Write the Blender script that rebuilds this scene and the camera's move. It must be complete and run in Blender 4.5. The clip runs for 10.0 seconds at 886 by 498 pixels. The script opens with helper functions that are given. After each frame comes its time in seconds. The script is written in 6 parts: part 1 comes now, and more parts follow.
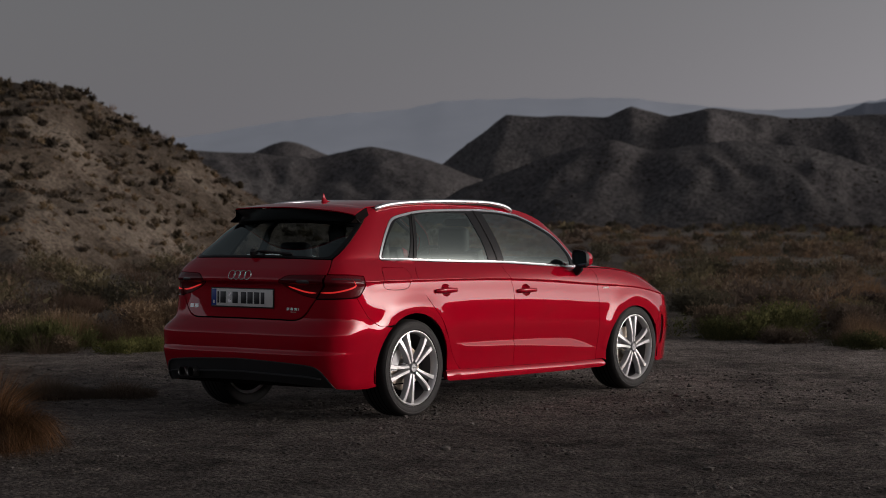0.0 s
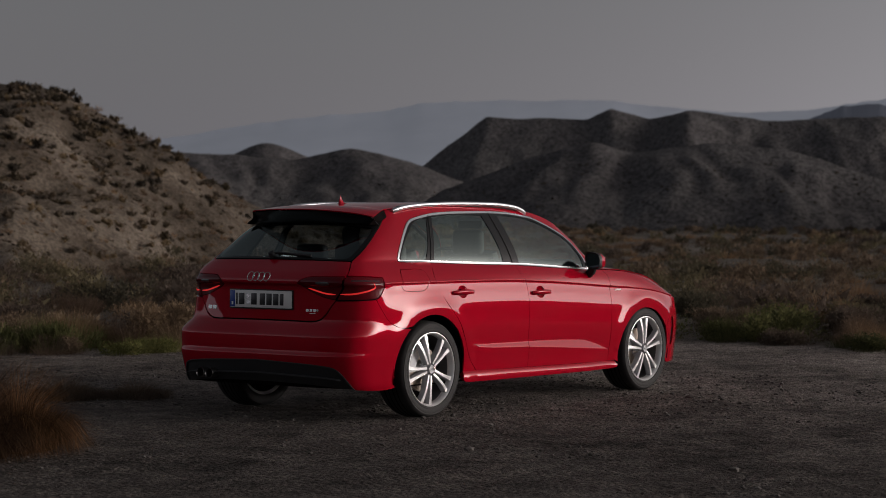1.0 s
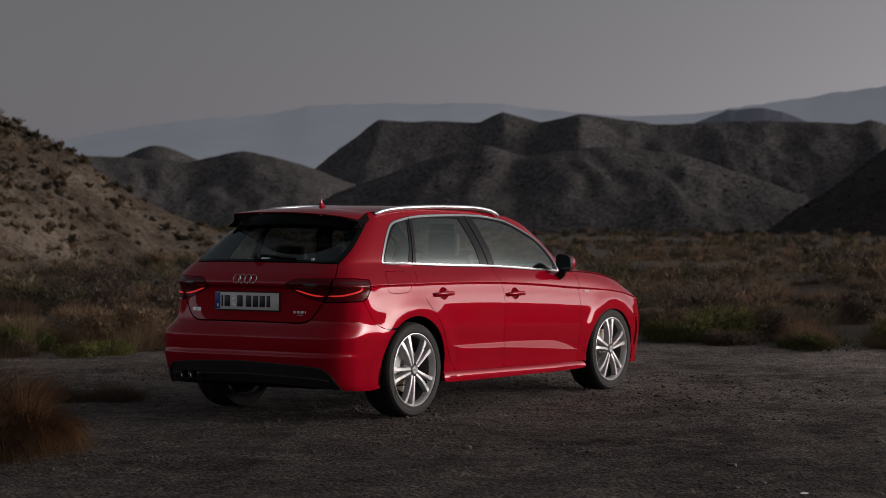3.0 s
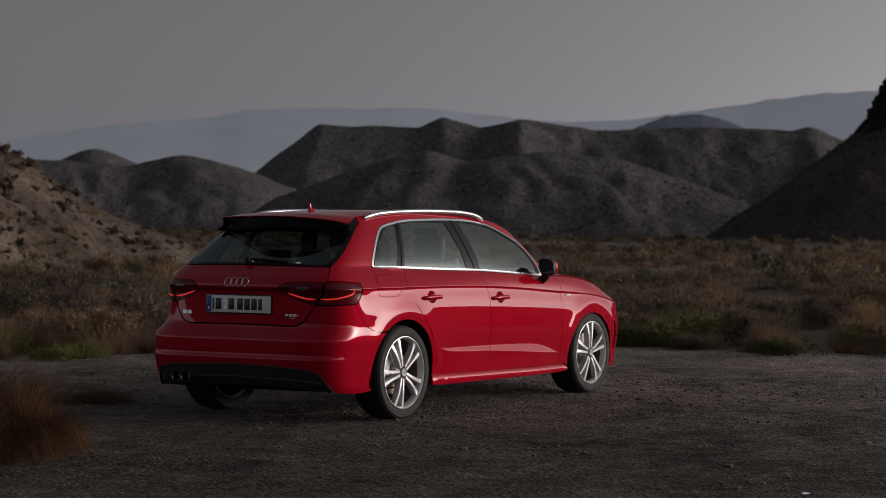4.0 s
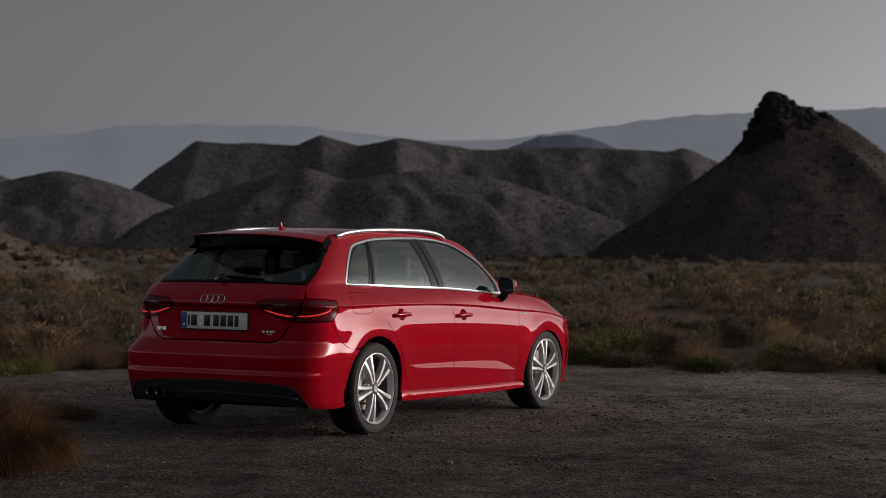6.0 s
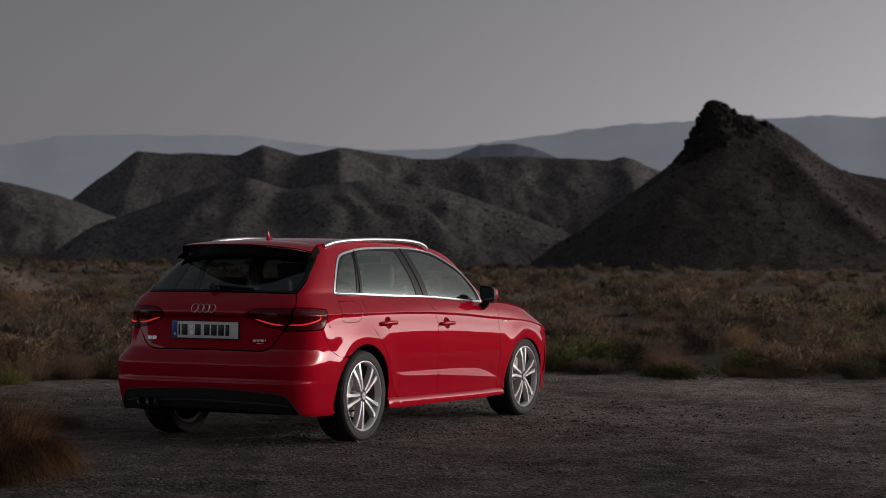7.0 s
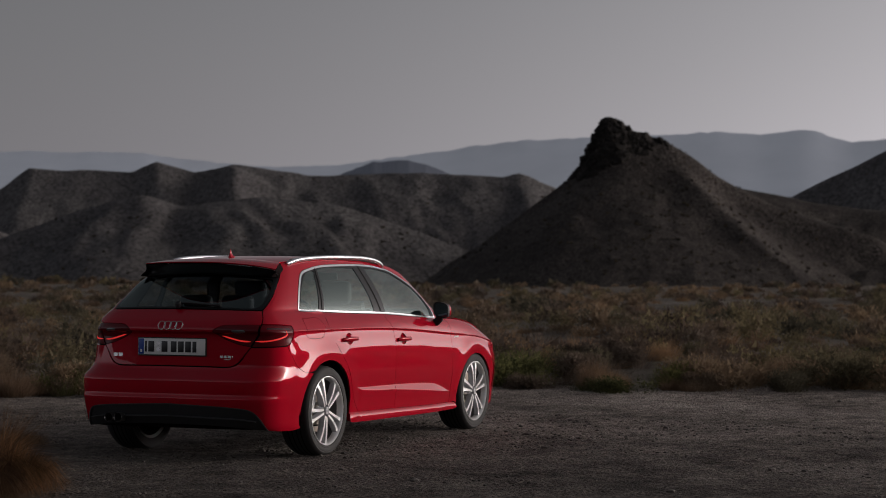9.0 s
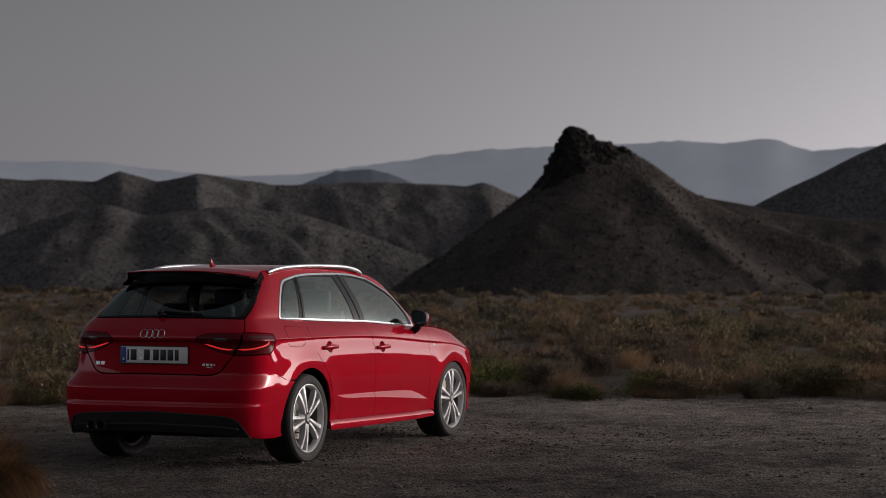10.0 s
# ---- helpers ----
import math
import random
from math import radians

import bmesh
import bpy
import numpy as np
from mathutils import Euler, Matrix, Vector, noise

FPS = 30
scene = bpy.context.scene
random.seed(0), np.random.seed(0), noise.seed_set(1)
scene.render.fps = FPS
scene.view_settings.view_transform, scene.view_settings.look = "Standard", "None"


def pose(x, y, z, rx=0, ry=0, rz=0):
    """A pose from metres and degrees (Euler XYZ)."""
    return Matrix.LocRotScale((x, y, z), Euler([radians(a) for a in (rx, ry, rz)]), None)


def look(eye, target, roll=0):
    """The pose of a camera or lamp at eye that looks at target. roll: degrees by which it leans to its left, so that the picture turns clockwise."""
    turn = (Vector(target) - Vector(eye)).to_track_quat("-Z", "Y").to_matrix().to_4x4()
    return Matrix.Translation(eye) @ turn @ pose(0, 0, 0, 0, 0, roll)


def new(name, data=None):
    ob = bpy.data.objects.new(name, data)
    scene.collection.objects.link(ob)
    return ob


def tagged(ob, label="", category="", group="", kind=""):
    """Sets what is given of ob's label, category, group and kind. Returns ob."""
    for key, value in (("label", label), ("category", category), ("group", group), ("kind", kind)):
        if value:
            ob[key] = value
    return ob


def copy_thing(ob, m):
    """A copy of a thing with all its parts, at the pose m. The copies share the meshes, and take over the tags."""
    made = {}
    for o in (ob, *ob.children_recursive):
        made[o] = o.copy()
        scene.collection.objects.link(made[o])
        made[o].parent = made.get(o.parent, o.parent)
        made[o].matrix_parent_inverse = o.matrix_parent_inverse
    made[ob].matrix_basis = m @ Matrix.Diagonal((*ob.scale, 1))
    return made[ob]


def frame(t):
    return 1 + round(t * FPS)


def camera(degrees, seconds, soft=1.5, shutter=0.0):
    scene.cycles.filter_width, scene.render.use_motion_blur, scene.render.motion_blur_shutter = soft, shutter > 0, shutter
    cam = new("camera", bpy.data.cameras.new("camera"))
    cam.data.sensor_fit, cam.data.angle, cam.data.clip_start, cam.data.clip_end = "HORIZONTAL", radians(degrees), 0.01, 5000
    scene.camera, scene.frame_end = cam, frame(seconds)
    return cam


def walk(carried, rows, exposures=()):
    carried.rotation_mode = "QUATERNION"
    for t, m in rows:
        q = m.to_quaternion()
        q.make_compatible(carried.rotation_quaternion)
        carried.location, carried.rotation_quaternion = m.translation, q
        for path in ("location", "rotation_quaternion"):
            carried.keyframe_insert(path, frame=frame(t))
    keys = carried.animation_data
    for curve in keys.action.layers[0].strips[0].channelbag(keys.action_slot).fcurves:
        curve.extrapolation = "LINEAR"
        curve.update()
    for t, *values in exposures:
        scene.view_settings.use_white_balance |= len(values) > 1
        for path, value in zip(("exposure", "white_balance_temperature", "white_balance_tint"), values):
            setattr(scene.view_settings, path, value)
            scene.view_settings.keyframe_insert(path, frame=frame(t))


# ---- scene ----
cam = camera(24.8, 10.0, soft=0.8)
cam.data.dof.use_dof, cam.data.dof.focus_distance, cam.data.dof.aperture_fstop = True, 12.3, 4.8
PATH = [
    (0, (-10.16, -9.0, 1.321), (-8.584, -7.769, 1.285), 0.0),
    (0.5, (-10.262, -8.929, 1.321), (-8.68, -7.705, 1.286), 0.1),
    (1, (-10.375, -8.844, 1.322), (-8.786, -7.63, 1.288), 0.1),
    (1.5, (-10.498, -8.754, 1.322), (-8.894, -7.559, 1.288), 0.0),
    (2, (-10.637, -8.662, 1.324), (-9.017, -7.49, 1.291), 0.0),
    (2.5, (-10.769, -8.566, 1.323), (-9.132, -7.417, 1.291), 0.0),
    (4, (-11.22, -8.254, 1.317), (-9.532, -7.182, 1.291), 0.3),
    (4.5, (-11.357, -8.142, 1.314), (-9.653, -7.096, 1.293), 0.3),
    (5, (-11.544, -8.044, 1.316), (-9.82, -7.029, 1.3), 0.4),
    (5.5, (-11.663, -7.928, 1.317), (-9.924, -6.939, 1.305), 0.6),
    (7, (-12.132, -7.639, 1.312), (-10.352, -6.728, 1.315), 0.4),
    (7.5, (-12.303, -7.559, 1.313), (-10.509, -6.674, 1.319), 0.3),
    (8, (-12.439, -7.487, 1.314), (-10.633, -6.628, 1.326), 0.3),
    (8.5, (-12.537, -7.397, 1.31), (-10.72, -6.562, 1.326), 0.2),
    (9, (-12.611, -7.337, 1.313), (-10.784, -6.522, 1.333), 0.2),
    (9.5, (-12.706, -7.292, 1.31), (-10.87, -6.498, 1.337), 0.2),
    (10, (-12.78, -7.281, 1.308), (-10.939, -6.5, 1.337), 0.1),
]
walk(cam, [(t, look(eye, target, roll)) for t, eye, target, roll in PATH], [(0, 0.0), (2.5, 0.0), (5.5, 0.04), (7.5, 0.08), (10, 0.13)])

from mathutils.geometry import delaunay_2d_cdt as cdt

# ---- world and light ----
GLOW, GLOW_WIDTH = 23.0, 6.0           # the bright haze where the sun has gone down
HAZE, HAZE_WIDTH, HAZE_HEIGHT, HAZE_TOP = 34.0, 17.5, 0.16, 0.05
RING, RING_HEIGHT = 0.012, 0.24         # the hazy band that lies along the whole horizon
FILL, FILL_WIDTH, FILL_HEIGHT = 1.0, 28.0, 0.9   # added sky glow opposite the sun, mostly unseen, to brighten the car's rear
SUN_AZ, SUN_EL = -56.0, 8.0          # degrees, counted from the car's nose to its left
world = bpy.data.worlds.new("dusk_sky")
scene.world = world
world.use_nodes = True
wn = world.node_tree.nodes
wl = world.node_tree.links
wn.clear()
w_out, w_bg = wn.new("ShaderNodeOutputWorld"), wn.new("ShaderNodeBackground")
w_sky, w_hue = wn.new("ShaderNodeTexSky"), wn.new("ShaderNodeHueSaturation")
w_sky.sky_type = "NISHITA"
w_sky.sun_disc = False
w_sky.sun_elevation = radians(SUN_EL)
w_sky.sun_rotation = radians(90.0 - SUN_AZ)
w_sky.air_density, w_sky.dust_density, w_sky.ozone_density = 1.0, 5.0, 1.0
w_hue.inputs["Saturation"].default_value = 0.50
w_hue.inputs["Value"].default_value = 0.031
wl.new(w_sky.outputs[0], w_hue.inputs["Color"])


def w_math(op, a, b=None):
    m = wn.new("ShaderNodeMath")
    m.operation = op
    for i, v in enumerate((a, b)):
        if isinstance(v, (int, float)):
            m.inputs[i].default_value = v
        elif v is not None:
            wl.new(v, m.inputs[i])
    return m.outputs[0]


# dusk haze: brightest round the place of the low sun and near the horizon
w_tc, w_dot, w_sep = wn.new("ShaderNodeTexCoord"), wn.new("ShaderNodeVectorMath"), wn.new("ShaderNodeSeparateXYZ")
w_dot.operation = "DOT_PRODUCT"
w_dot.inputs[1].default_value = (math.cos(radians(SUN_AZ)) * math.cos(radians(SUN_EL)), math.sin(radians(SUN_AZ)) * math.cos(radians(SUN_EL)), math.sin(radians(SUN_EL)))
wl.new(w_tc.outputs["Generated"], w_dot.inputs[0])
wl.new(w_tc.outputs["Generated"], w_sep.inputs[0])
away = w_math("ARCCOSINE", w_dot.outputs["Value"])
blunt = w_math("SQRT", w_math("ADD", w_math("MULTIPLY", away, away), radians(25.0) ** 2))
glow = w_math("EXPONENT", w_math("MULTIPLY", blunt, -1 / radians(HAZE_WIDTH)))
rise = w_math("MAXIMUM", w_sep.outputs["Z"], 0.0)
fall = w_math("ADD", w_math("MULTIPLY", w_math("EXPONENT", w_math("MULTIPLY", rise, -1 / HAZE_HEIGHT)), 1 - HAZE_TOP), HAZE_TOP)
# the glow lies flat along the horizon
w_flat, w_unit, w_near = wn.new("ShaderNodeVectorMath"), wn.new("ShaderNodeVectorMath"), wn.new("ShaderNodeVectorMath")
w_flat.operation, w_unit.operation, w_near.operation = "MULTIPLY", "NORMALIZE", "DOT_PRODUCT"
w_flat.inputs[1].default_value = (1, 1, 1.9)
_s = Vector((math.cos(radians(SUN_AZ)) * math.cos(radians(SUN_EL)), math.sin(radians(SUN_AZ)) * math.cos(radians(SUN_EL)), 1.9 * math.sin(radians(SUN_EL)))).normalized()
w_near.inputs[1].default_value = _s
wl.new(w_tc.outputs["Generated"], w_flat.inputs[0])
wl.new(w_flat.outputs[0], w_unit.inputs[0])
wl.new(w_unit.outputs[0], w_near.inputs[0])
core = w_math("MULTIPLY", w_math("EXPONENT", w_math("MULTIPLY", w_math("ARCCOSINE", w_near.outputs["Value"]), -1 / radians(GLOW_WIDTH))), GLOW)
ring = w_math("MULTIPLY", w_math("EXPONENT", w_math("MULTIPLY", rise, -1 / RING_HEIGHT)), RING)
facing = w_math("EXPONENT", w_math("MULTIPLY", w_math("SUBTRACT", math.pi, away), -1 / radians(FILL_WIDTH)))
sky_fill = w_math("MULTIPLY", w_math("MULTIPLY", facing, w_math("EXPONENT", w_math("MULTIPLY", rise, -1 / FILL_HEIGHT))), FILL)
haze = w_math("ADD", w_math("ADD", w_math("MULTIPLY", w_math("MULTIPLY", glow, fall), HAZE), core), w_math("ADD", ring, sky_fill))
w_col, w_add = wn.new("ShaderNodeMix"), wn.new("ShaderNodeMix")
w_col.data_type, w_add.data_type, w_add.blend_type = "RGBA", "RGBA", "ADD"
wl.new(w_math("POWER", glow, 0.4), w_col.inputs[0])
w_col.inputs[6].default_value, w_col.inputs[7].default_value = (0.965, 0.95, 1.075, 1), (1.17, 0.99, 0.86, 1)
w_scale = wn.new("ShaderNodeVectorMath")
w_scale.operation = "SCALE"
wl.new(w_col.outputs[2], w_scale.inputs[0])
wl.new(haze, w_scale.inputs["Scale"])
w_add.inputs[0].default_value = 1.0
wl.new(w_hue.outputs[0], w_add.inputs[6])
wl.new(w_scale.outputs[0], w_add.inputs[7])
wl.new(w_add.outputs[2], w_bg.inputs["Color"])
wl.new(w_bg.outputs[0], w_out.inputs["Surface"])
w_bg.inputs["Strength"].default_value = 1.0

sun = new("sun", bpy.data.lights.new("sun", "SUN"))
sun.data.energy, sun.data.angle, sun.data.color = 0.34, radians(9.0), (1.0, 0.84, 0.68)
sa, se = radians(SUN_AZ), radians(SUN_EL + 6)
sun.matrix_world = look((60 * math.cos(sa) * math.cos(se), 60 * math.sin(sa) * math.cos(se), 60 * math.sin(se)), (0, 0, 0))


# ---- materials ----
def nodes_of(name):
    m = bpy.data.materials.new(name)
    m.use_nodes = True
    return m, m.node_tree.nodes, m.node_tree.links, m.node_tree.nodes["Principled BSDF"]


def plain(name, colour, rough=0.5, metal=0.0, coat=0.0, spec=0.5, grain=0.0, grain_size=200.0):
    """A plain surface with a slight variation of tone and relief."""
    m, n, l, b = nodes_of(name)
    b.inputs["Base Color"].default_value = (*colour, 1)
    b.inputs["Roughness"].default_value = rough
    b.inputs["Metallic"].default_value = metal
    b.inputs["Coat Weight"].default_value = coat
    b.inputs["Coat Roughness"].default_value = 0.03
    b.inputs["Specular IOR Level"].default_value = spec
    if grain:
        tc, nz, bp = n.new("ShaderNodeTexCoord"), n.new("ShaderNodeTexNoise"), n.new("ShaderNodeBump")
        nz.inputs["Scale"].default_value, nz.inputs["Detail"].default_value = grain_size, 4
        bp.inputs["Strength"].default_value, bp.inputs["Distance"].default_value = grain, 0.002
        l.new(tc.outputs["Object"], nz.inputs["Vector"])
        l.new(nz.outputs["Fac"], bp.inputs["Height"])
        l.new(bp.outputs["Normal"], b.inputs["Normal"])
        rp = n.new("ShaderNodeMapRange")
        rp.inputs["To Min"].default_value, rp.inputs["To Max"].default_value = max(0, rough - 0.12), min(1, rough + 0.12)
        l.new(nz.outputs["Fac"], rp.inputs["Value"])
        l.new(rp.outputs["Result"], b.inputs["Roughness"])
    return m


def ramp(n, l, src, stops):
    r = n.new("ShaderNodeValToRGB")
    els = r.color_ramp.elements
    while len(els) < len(stops):
        els.new(0.5)
    for e, (p, c) in zip(els, stops):
        e.position, e.color = p, (*c, 1)
    l.new(src, r.inputs["Fac"])
    return r


def noise_tex(n, l, vec, scale, detail=6, rough=0.6):
    t = n.new("ShaderNodeTexNoise")
    t.inputs["Scale"].default_value, t.inputs["Detail"].default_value, t.inputs["Roughness"].default_value = scale, detail, rough
    if vec is not None:
        l.new(vec, t.inputs["Vector"])
    return t


def mixed(n, l, fac, a, b):
    m = n.new("ShaderNodeMix")
    m.data_type = "RGBA"
    for src, sock in ((fac, 0), (a, 6), (b, 7)):
        if isinstance(src, (tuple, float, int)):
            m.inputs[sock].default_value = (*src, 1) if isinstance(src, tuple) else src
        else:
            l.new(src, m.inputs[sock])
    return m.outputs[2]


def soil(name, dark, light, pale, scale, speck=0.5, bump=0.4, dist=0.3):
    """Dry earth with stony grain, pale patches and dark scrub specks."""
    m, n, l, b = nodes_of(name)
    tc = n.new("ShaderNodeTexCoord")
    v = tc.outputs["Object"]
    big, mid, fine = noise_tex(n, l, v, scale * 0.08, 5), noise_tex(n, l, v, scale * 0.6, 7, 0.65), noise_tex(n, l, v, scale * 4.0, 6, 0.7)
    c1 = ramp(n, l, mid.outputs["Fac"], [(0.32, dark), (0.68, light)])
    r2 = ramp(n, l, big.outputs["Fac"], [(0.48, (0, 0, 0)), (0.66, (1, 1, 1))])
    c2 = mixed(n, l, r2.outputs["Color"], c1.outputs["Color"], pale)
    r3 = ramp(n, l, fine.outputs["Fac"], [(0.44, (speck, speck, speck)), (0.56, (0, 0, 0))])
    c3 = mixed(n, l, r3.outputs["Color"], c2, tuple(x * 0.35 for x in dark))
    l.new(c3, b.inputs["Base Color"])
    b.inputs["Roughness"].default_value = 0.95
    b.inputs["Specular IOR Level"].default_value = 0.15
    bp = n.new("ShaderNodeBump")
    bp.inputs["Strength"].default_value, bp.inputs["Distance"].default_value = bump, dist
    l.new(mid.outputs["Fac"], bp.inputs["Height"])
    b2 = n.new("ShaderNodeBump")
    b2.inputs["Strength"].default_value, b2.inputs["Distance"].default_value = bump, dist * 0.2
    l.new(fine.outputs["Fac"], b2.inputs["Height"])
    l.new(bp.outputs["Normal"], b2.inputs["Normal"])
    l.new(b2.outputs["Normal"], b.inputs["Normal"])
    return m


# distance haze is put into the hill earth's slightly cooler, lighter tones
M_HILL = soil("hill_earth", (0.085, 0.081, 0.084), (0.135, 0.127, 0.128), (0.156, 0.148, 0.147), 0.533, 0.8, 0.7, 0.6)
M_CONE = soil("dark_hill_earth", (0.038, 0.033, 0.032), (0.072, 0.062, 0.056), (0.088, 0.076, 0.069), 1.0, 0.8, 0.8, 0.5)
M_LEFT = soil("bank_earth", (0.072, 0.056, 0.042), (0.172, 0.138, 0.105), (0.265, 0.220, 0.175), 2.2, 0.60, 0.9, 0.3)


# slopes far off: haze is put into the colour and an even glow
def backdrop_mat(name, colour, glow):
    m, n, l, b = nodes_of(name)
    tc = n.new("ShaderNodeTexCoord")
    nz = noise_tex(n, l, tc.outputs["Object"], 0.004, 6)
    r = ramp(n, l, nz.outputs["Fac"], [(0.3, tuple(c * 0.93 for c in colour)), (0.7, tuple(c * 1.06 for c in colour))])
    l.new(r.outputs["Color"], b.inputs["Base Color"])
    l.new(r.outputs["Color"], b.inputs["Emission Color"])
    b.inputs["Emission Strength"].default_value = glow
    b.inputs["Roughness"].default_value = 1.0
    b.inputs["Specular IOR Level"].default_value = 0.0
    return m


# ---- terrain ----
def curve(*pairs):
    """A smooth curve through (x, value) pairs that does not overshoot."""
    xs, ys = np.array([p[0] for p in pairs], float), np.array([p[1] for p in pairs], float)
    h, d = np.diff(xs), np.diff(ys) / np.diff(xs)
    m = np.zeros(len(xs))
    for i in range(1, len(xs) - 1):
        if d[i - 1] * d[i] > 0:
            a, b = 2 * h[i] + h[i - 1], h[i] + 2 * h[i - 1]
            m[i] = (a + b) / (a / d[i - 1] + b / d[i])
    m[0], m[-1] = d[0], d[-1]

    def at(x):
        x = np.clip(np.asarray(x, float), xs[0], xs[-1])
        i = np.clip(np.searchsorted(xs, x) - 1, 0, len(h) - 1)
        t = (x - xs[i]) / h[i]
        return (ys[i] * (1 + 2 * t) * (1 - t) ** 2 + m[i] * h[i] * t * (1 - t) ** 2
                + ys[i + 1] * t * t * (3 - 2 * t) + m[i + 1] * h[i] * t * t * (t - 1))
    return at


def lattice(seed, n=256):
    return np.random.RandomState(seed).rand(n, n)


LAT = [lattice(s) for s in range(8)]


def vnoise(x, y, k=0):
    """Smooth value noise on a unit lattice, 0 to 1."""
    g = LAT[k % 8]
    xi, yi = np.floor(x).astype(int), np.floor(y).astype(int)
    fx, fy = x - xi, y - yi
    fx, fy = fx * fx * (3 - 2 * fx), fy * fy * (3 - 2 * fy)
    a, b = g[xi % 256, yi % 256], g[(xi + 1) % 256, yi % 256]
    c, d = g[xi % 256, (yi + 1) % 256], g[(xi + 1) % 256, (yi + 1) % 256]
    return (a * (1 - fx) + b * fx) * (1 - fy) + (c * (1 - fx) + d * fx) * fy


def fbm(x, y, octaves=5, k=0, gain=0.5):
    v, amp, tot = 0, 1.0, 0
    for o in range(octaves):
        v = v + amp * (vnoise(x * 2 ** o + 17.3 * o, y * 2 ** o - 9.1 * o, k + o) - 0.5)
        tot += amp
        amp *= gain
    return v / tot * 2


def sheet(name, X, Y, Z, mat):
    """A grid of points as one smooth mesh."""
    r, c = X.shape
    me = bpy.data.meshes.new(name)
    idx = np.arange(r * c).reshape(r, c)
    quads = np.stack([idx[:-1, :-1], idx[1:, :-1], idx[1:, 1:], idx[:-1, 1:]], -1).reshape(-1, 4)
    me.from_pydata(np.stack([X, Y, Z], -1).reshape(-1, 3).tolist(), [], quads.tolist())
    me.materials.append(mat)
    me.polygons.foreach_set("use_smooth", np.ones(len(quads), bool))
    me.update()
    return new(name, me)


def hill(name, label, crest, front, back, step, reach, mat, gully=1.0, rough=0.5, gl=9.0, power=1.15, k=0, floor=-3.0, ends=0.7, crisp=0.0, jag=0.0, ribs=(), crag=(0.0, 0.0), skirt=()):
    """A hill as one eroded sheet along a crest line; its feet go below the plain. ribs: side ridges from one point to another; crag: height of the rocks and where they begin; skirt: the cone below the summit, as its middle, top, two slopes across and the slope to the front."""
    c = np.array(crest, float)
    ax = c[-1, :2] - c[0, :2]
    ln = np.hypot(*ax)
    ax /= ln
    nx = np.array((-ax[1], ax[0]))
    if np.dot(nx, c[0, :2]) > 0:
        nx = -nx                               # nx points to the clearing
    cu, cv = (c[:, :2] - c[0, :2]) @ ax, (c[:, :2] - c[0, :2]) @ nx
    smooth_z, vc = curve(*zip(cu, c[:, 2])), curve(*zip(cu, cv))

    def zc(u):
        return smooth_z(u) * (1 - crisp) + np.interp(u, cu, c[:, 2]) * crisp + jag * fbm(u / 3.1, u * 0 + 0.7, 4, k + 3, 0.6)

    U, V = np.meshgrid(np.arange(-reach * 0.5, ln + reach * 0.5, step), np.arange(-reach * 0.6, reach, step), indexing="ij")
    over = np.maximum(-U, 0) + np.maximum(U - ln, 0)
    wob = fbm(U / (gl * 1.7), V / (gl * 1.7), 3, k) * gl * 0.5
    D = V - vc(U)
    Z = zc(U + 0.35 * wob * np.clip(np.abs(D) / gl, 0, 1)) - ends * over - np.where(D > 0, front, back) * np.abs(D) ** power
    if skirt:
        sx, sy, top_z, before, after, fall_f = skirt
        us = np.array((sx - c[0, 0], sy - c[0, 1])) @ ax
        du = U - us + 0.3 * wob
        cone = top_z - np.hypot(np.where(du < 0, before, after) * du, fall_f * D)
        t = np.clip(D / 5.0, 0, 1)
        Z = Z + (cone - Z) * t * t * (3 - 2 * t)
    for (xa, ya, za), (xb, yb, zb), slope in ribs:
        p0, p1 = np.array(((xa - c[0, 0], ya - c[0, 1]), (xb - c[0, 0], yb - c[0, 1])))
        a, b = np.array((p0 @ ax, p0 @ nx)), np.array((p1 @ ax, p1 @ nx))
        d = b - a
        t = np.clip(((U - a[0]) * d[0] + (V - a[1]) * d[1]) / (d @ d), 0, 1.15)
        off = np.hypot(U - a[0] - t * d[0] + 0.25 * wob, V - a[1] - t * d[1])
        R = za + (zb - za) * t - slope * np.maximum(off - 0.4, 0) ** 1.05
        Z = np.maximum(Z, R) + 0.35 * np.exp(-((Z - R) / 0.8) ** 2)
    grow = np.clip(np.abs(D) / (gl * 0.8), 0, 1)
    # gullies: broad ones and, between them, fine rills
    rid = 1 - np.abs(fbm((U + wob) / gl, D / (gl * 4) + 3.1, 3, k + 2)) * 2.4
    rill = 1 - np.abs(fbm((U + 0.7 * wob) / (gl * 0.28), D / (gl * 1.6) + 1.7, 3, k + 4)) * 2.6
    Z = Z - gully * grow * (rid - 0.25) - gully * 0.22 * np.clip(np.abs(D) / (gl * 0.4), 0, 1) * rill
    Z = Z + rough * fbm(U / (gl * 0.5), V / (gl * 0.5), 6, k + 1, 0.6) * np.clip(0.08 + np.abs(D) / gl, 0, 1)
    if crag[0]:
        top = np.clip((Z - crag[1]) / 2.0, 0, 1)
        rock = np.abs(fbm(U / 2.3, V / 2.3, 4, k + 5, 0.6))
        Z = Z + crag[0] * top * (rock - 0.18 + 0.35 * fbm(U / 0.9, V / 0.9, 3, k + 6))
    Z = np.maximum(Z, floor)
    X, Y = c[0, 0] + U * ax[0] + V * nx[0], c[0, 1] + U * ax[1] + V * nx[1]
    keep = Z > floor
    rows, cols = np.where(keep.any(1))[0], np.where(keep.any(0))[0]
    sl = np.s_[max(rows[0] - 1, 0):rows[-1] + 2, max(cols[0] - 1, 0):cols[-1] + 2]
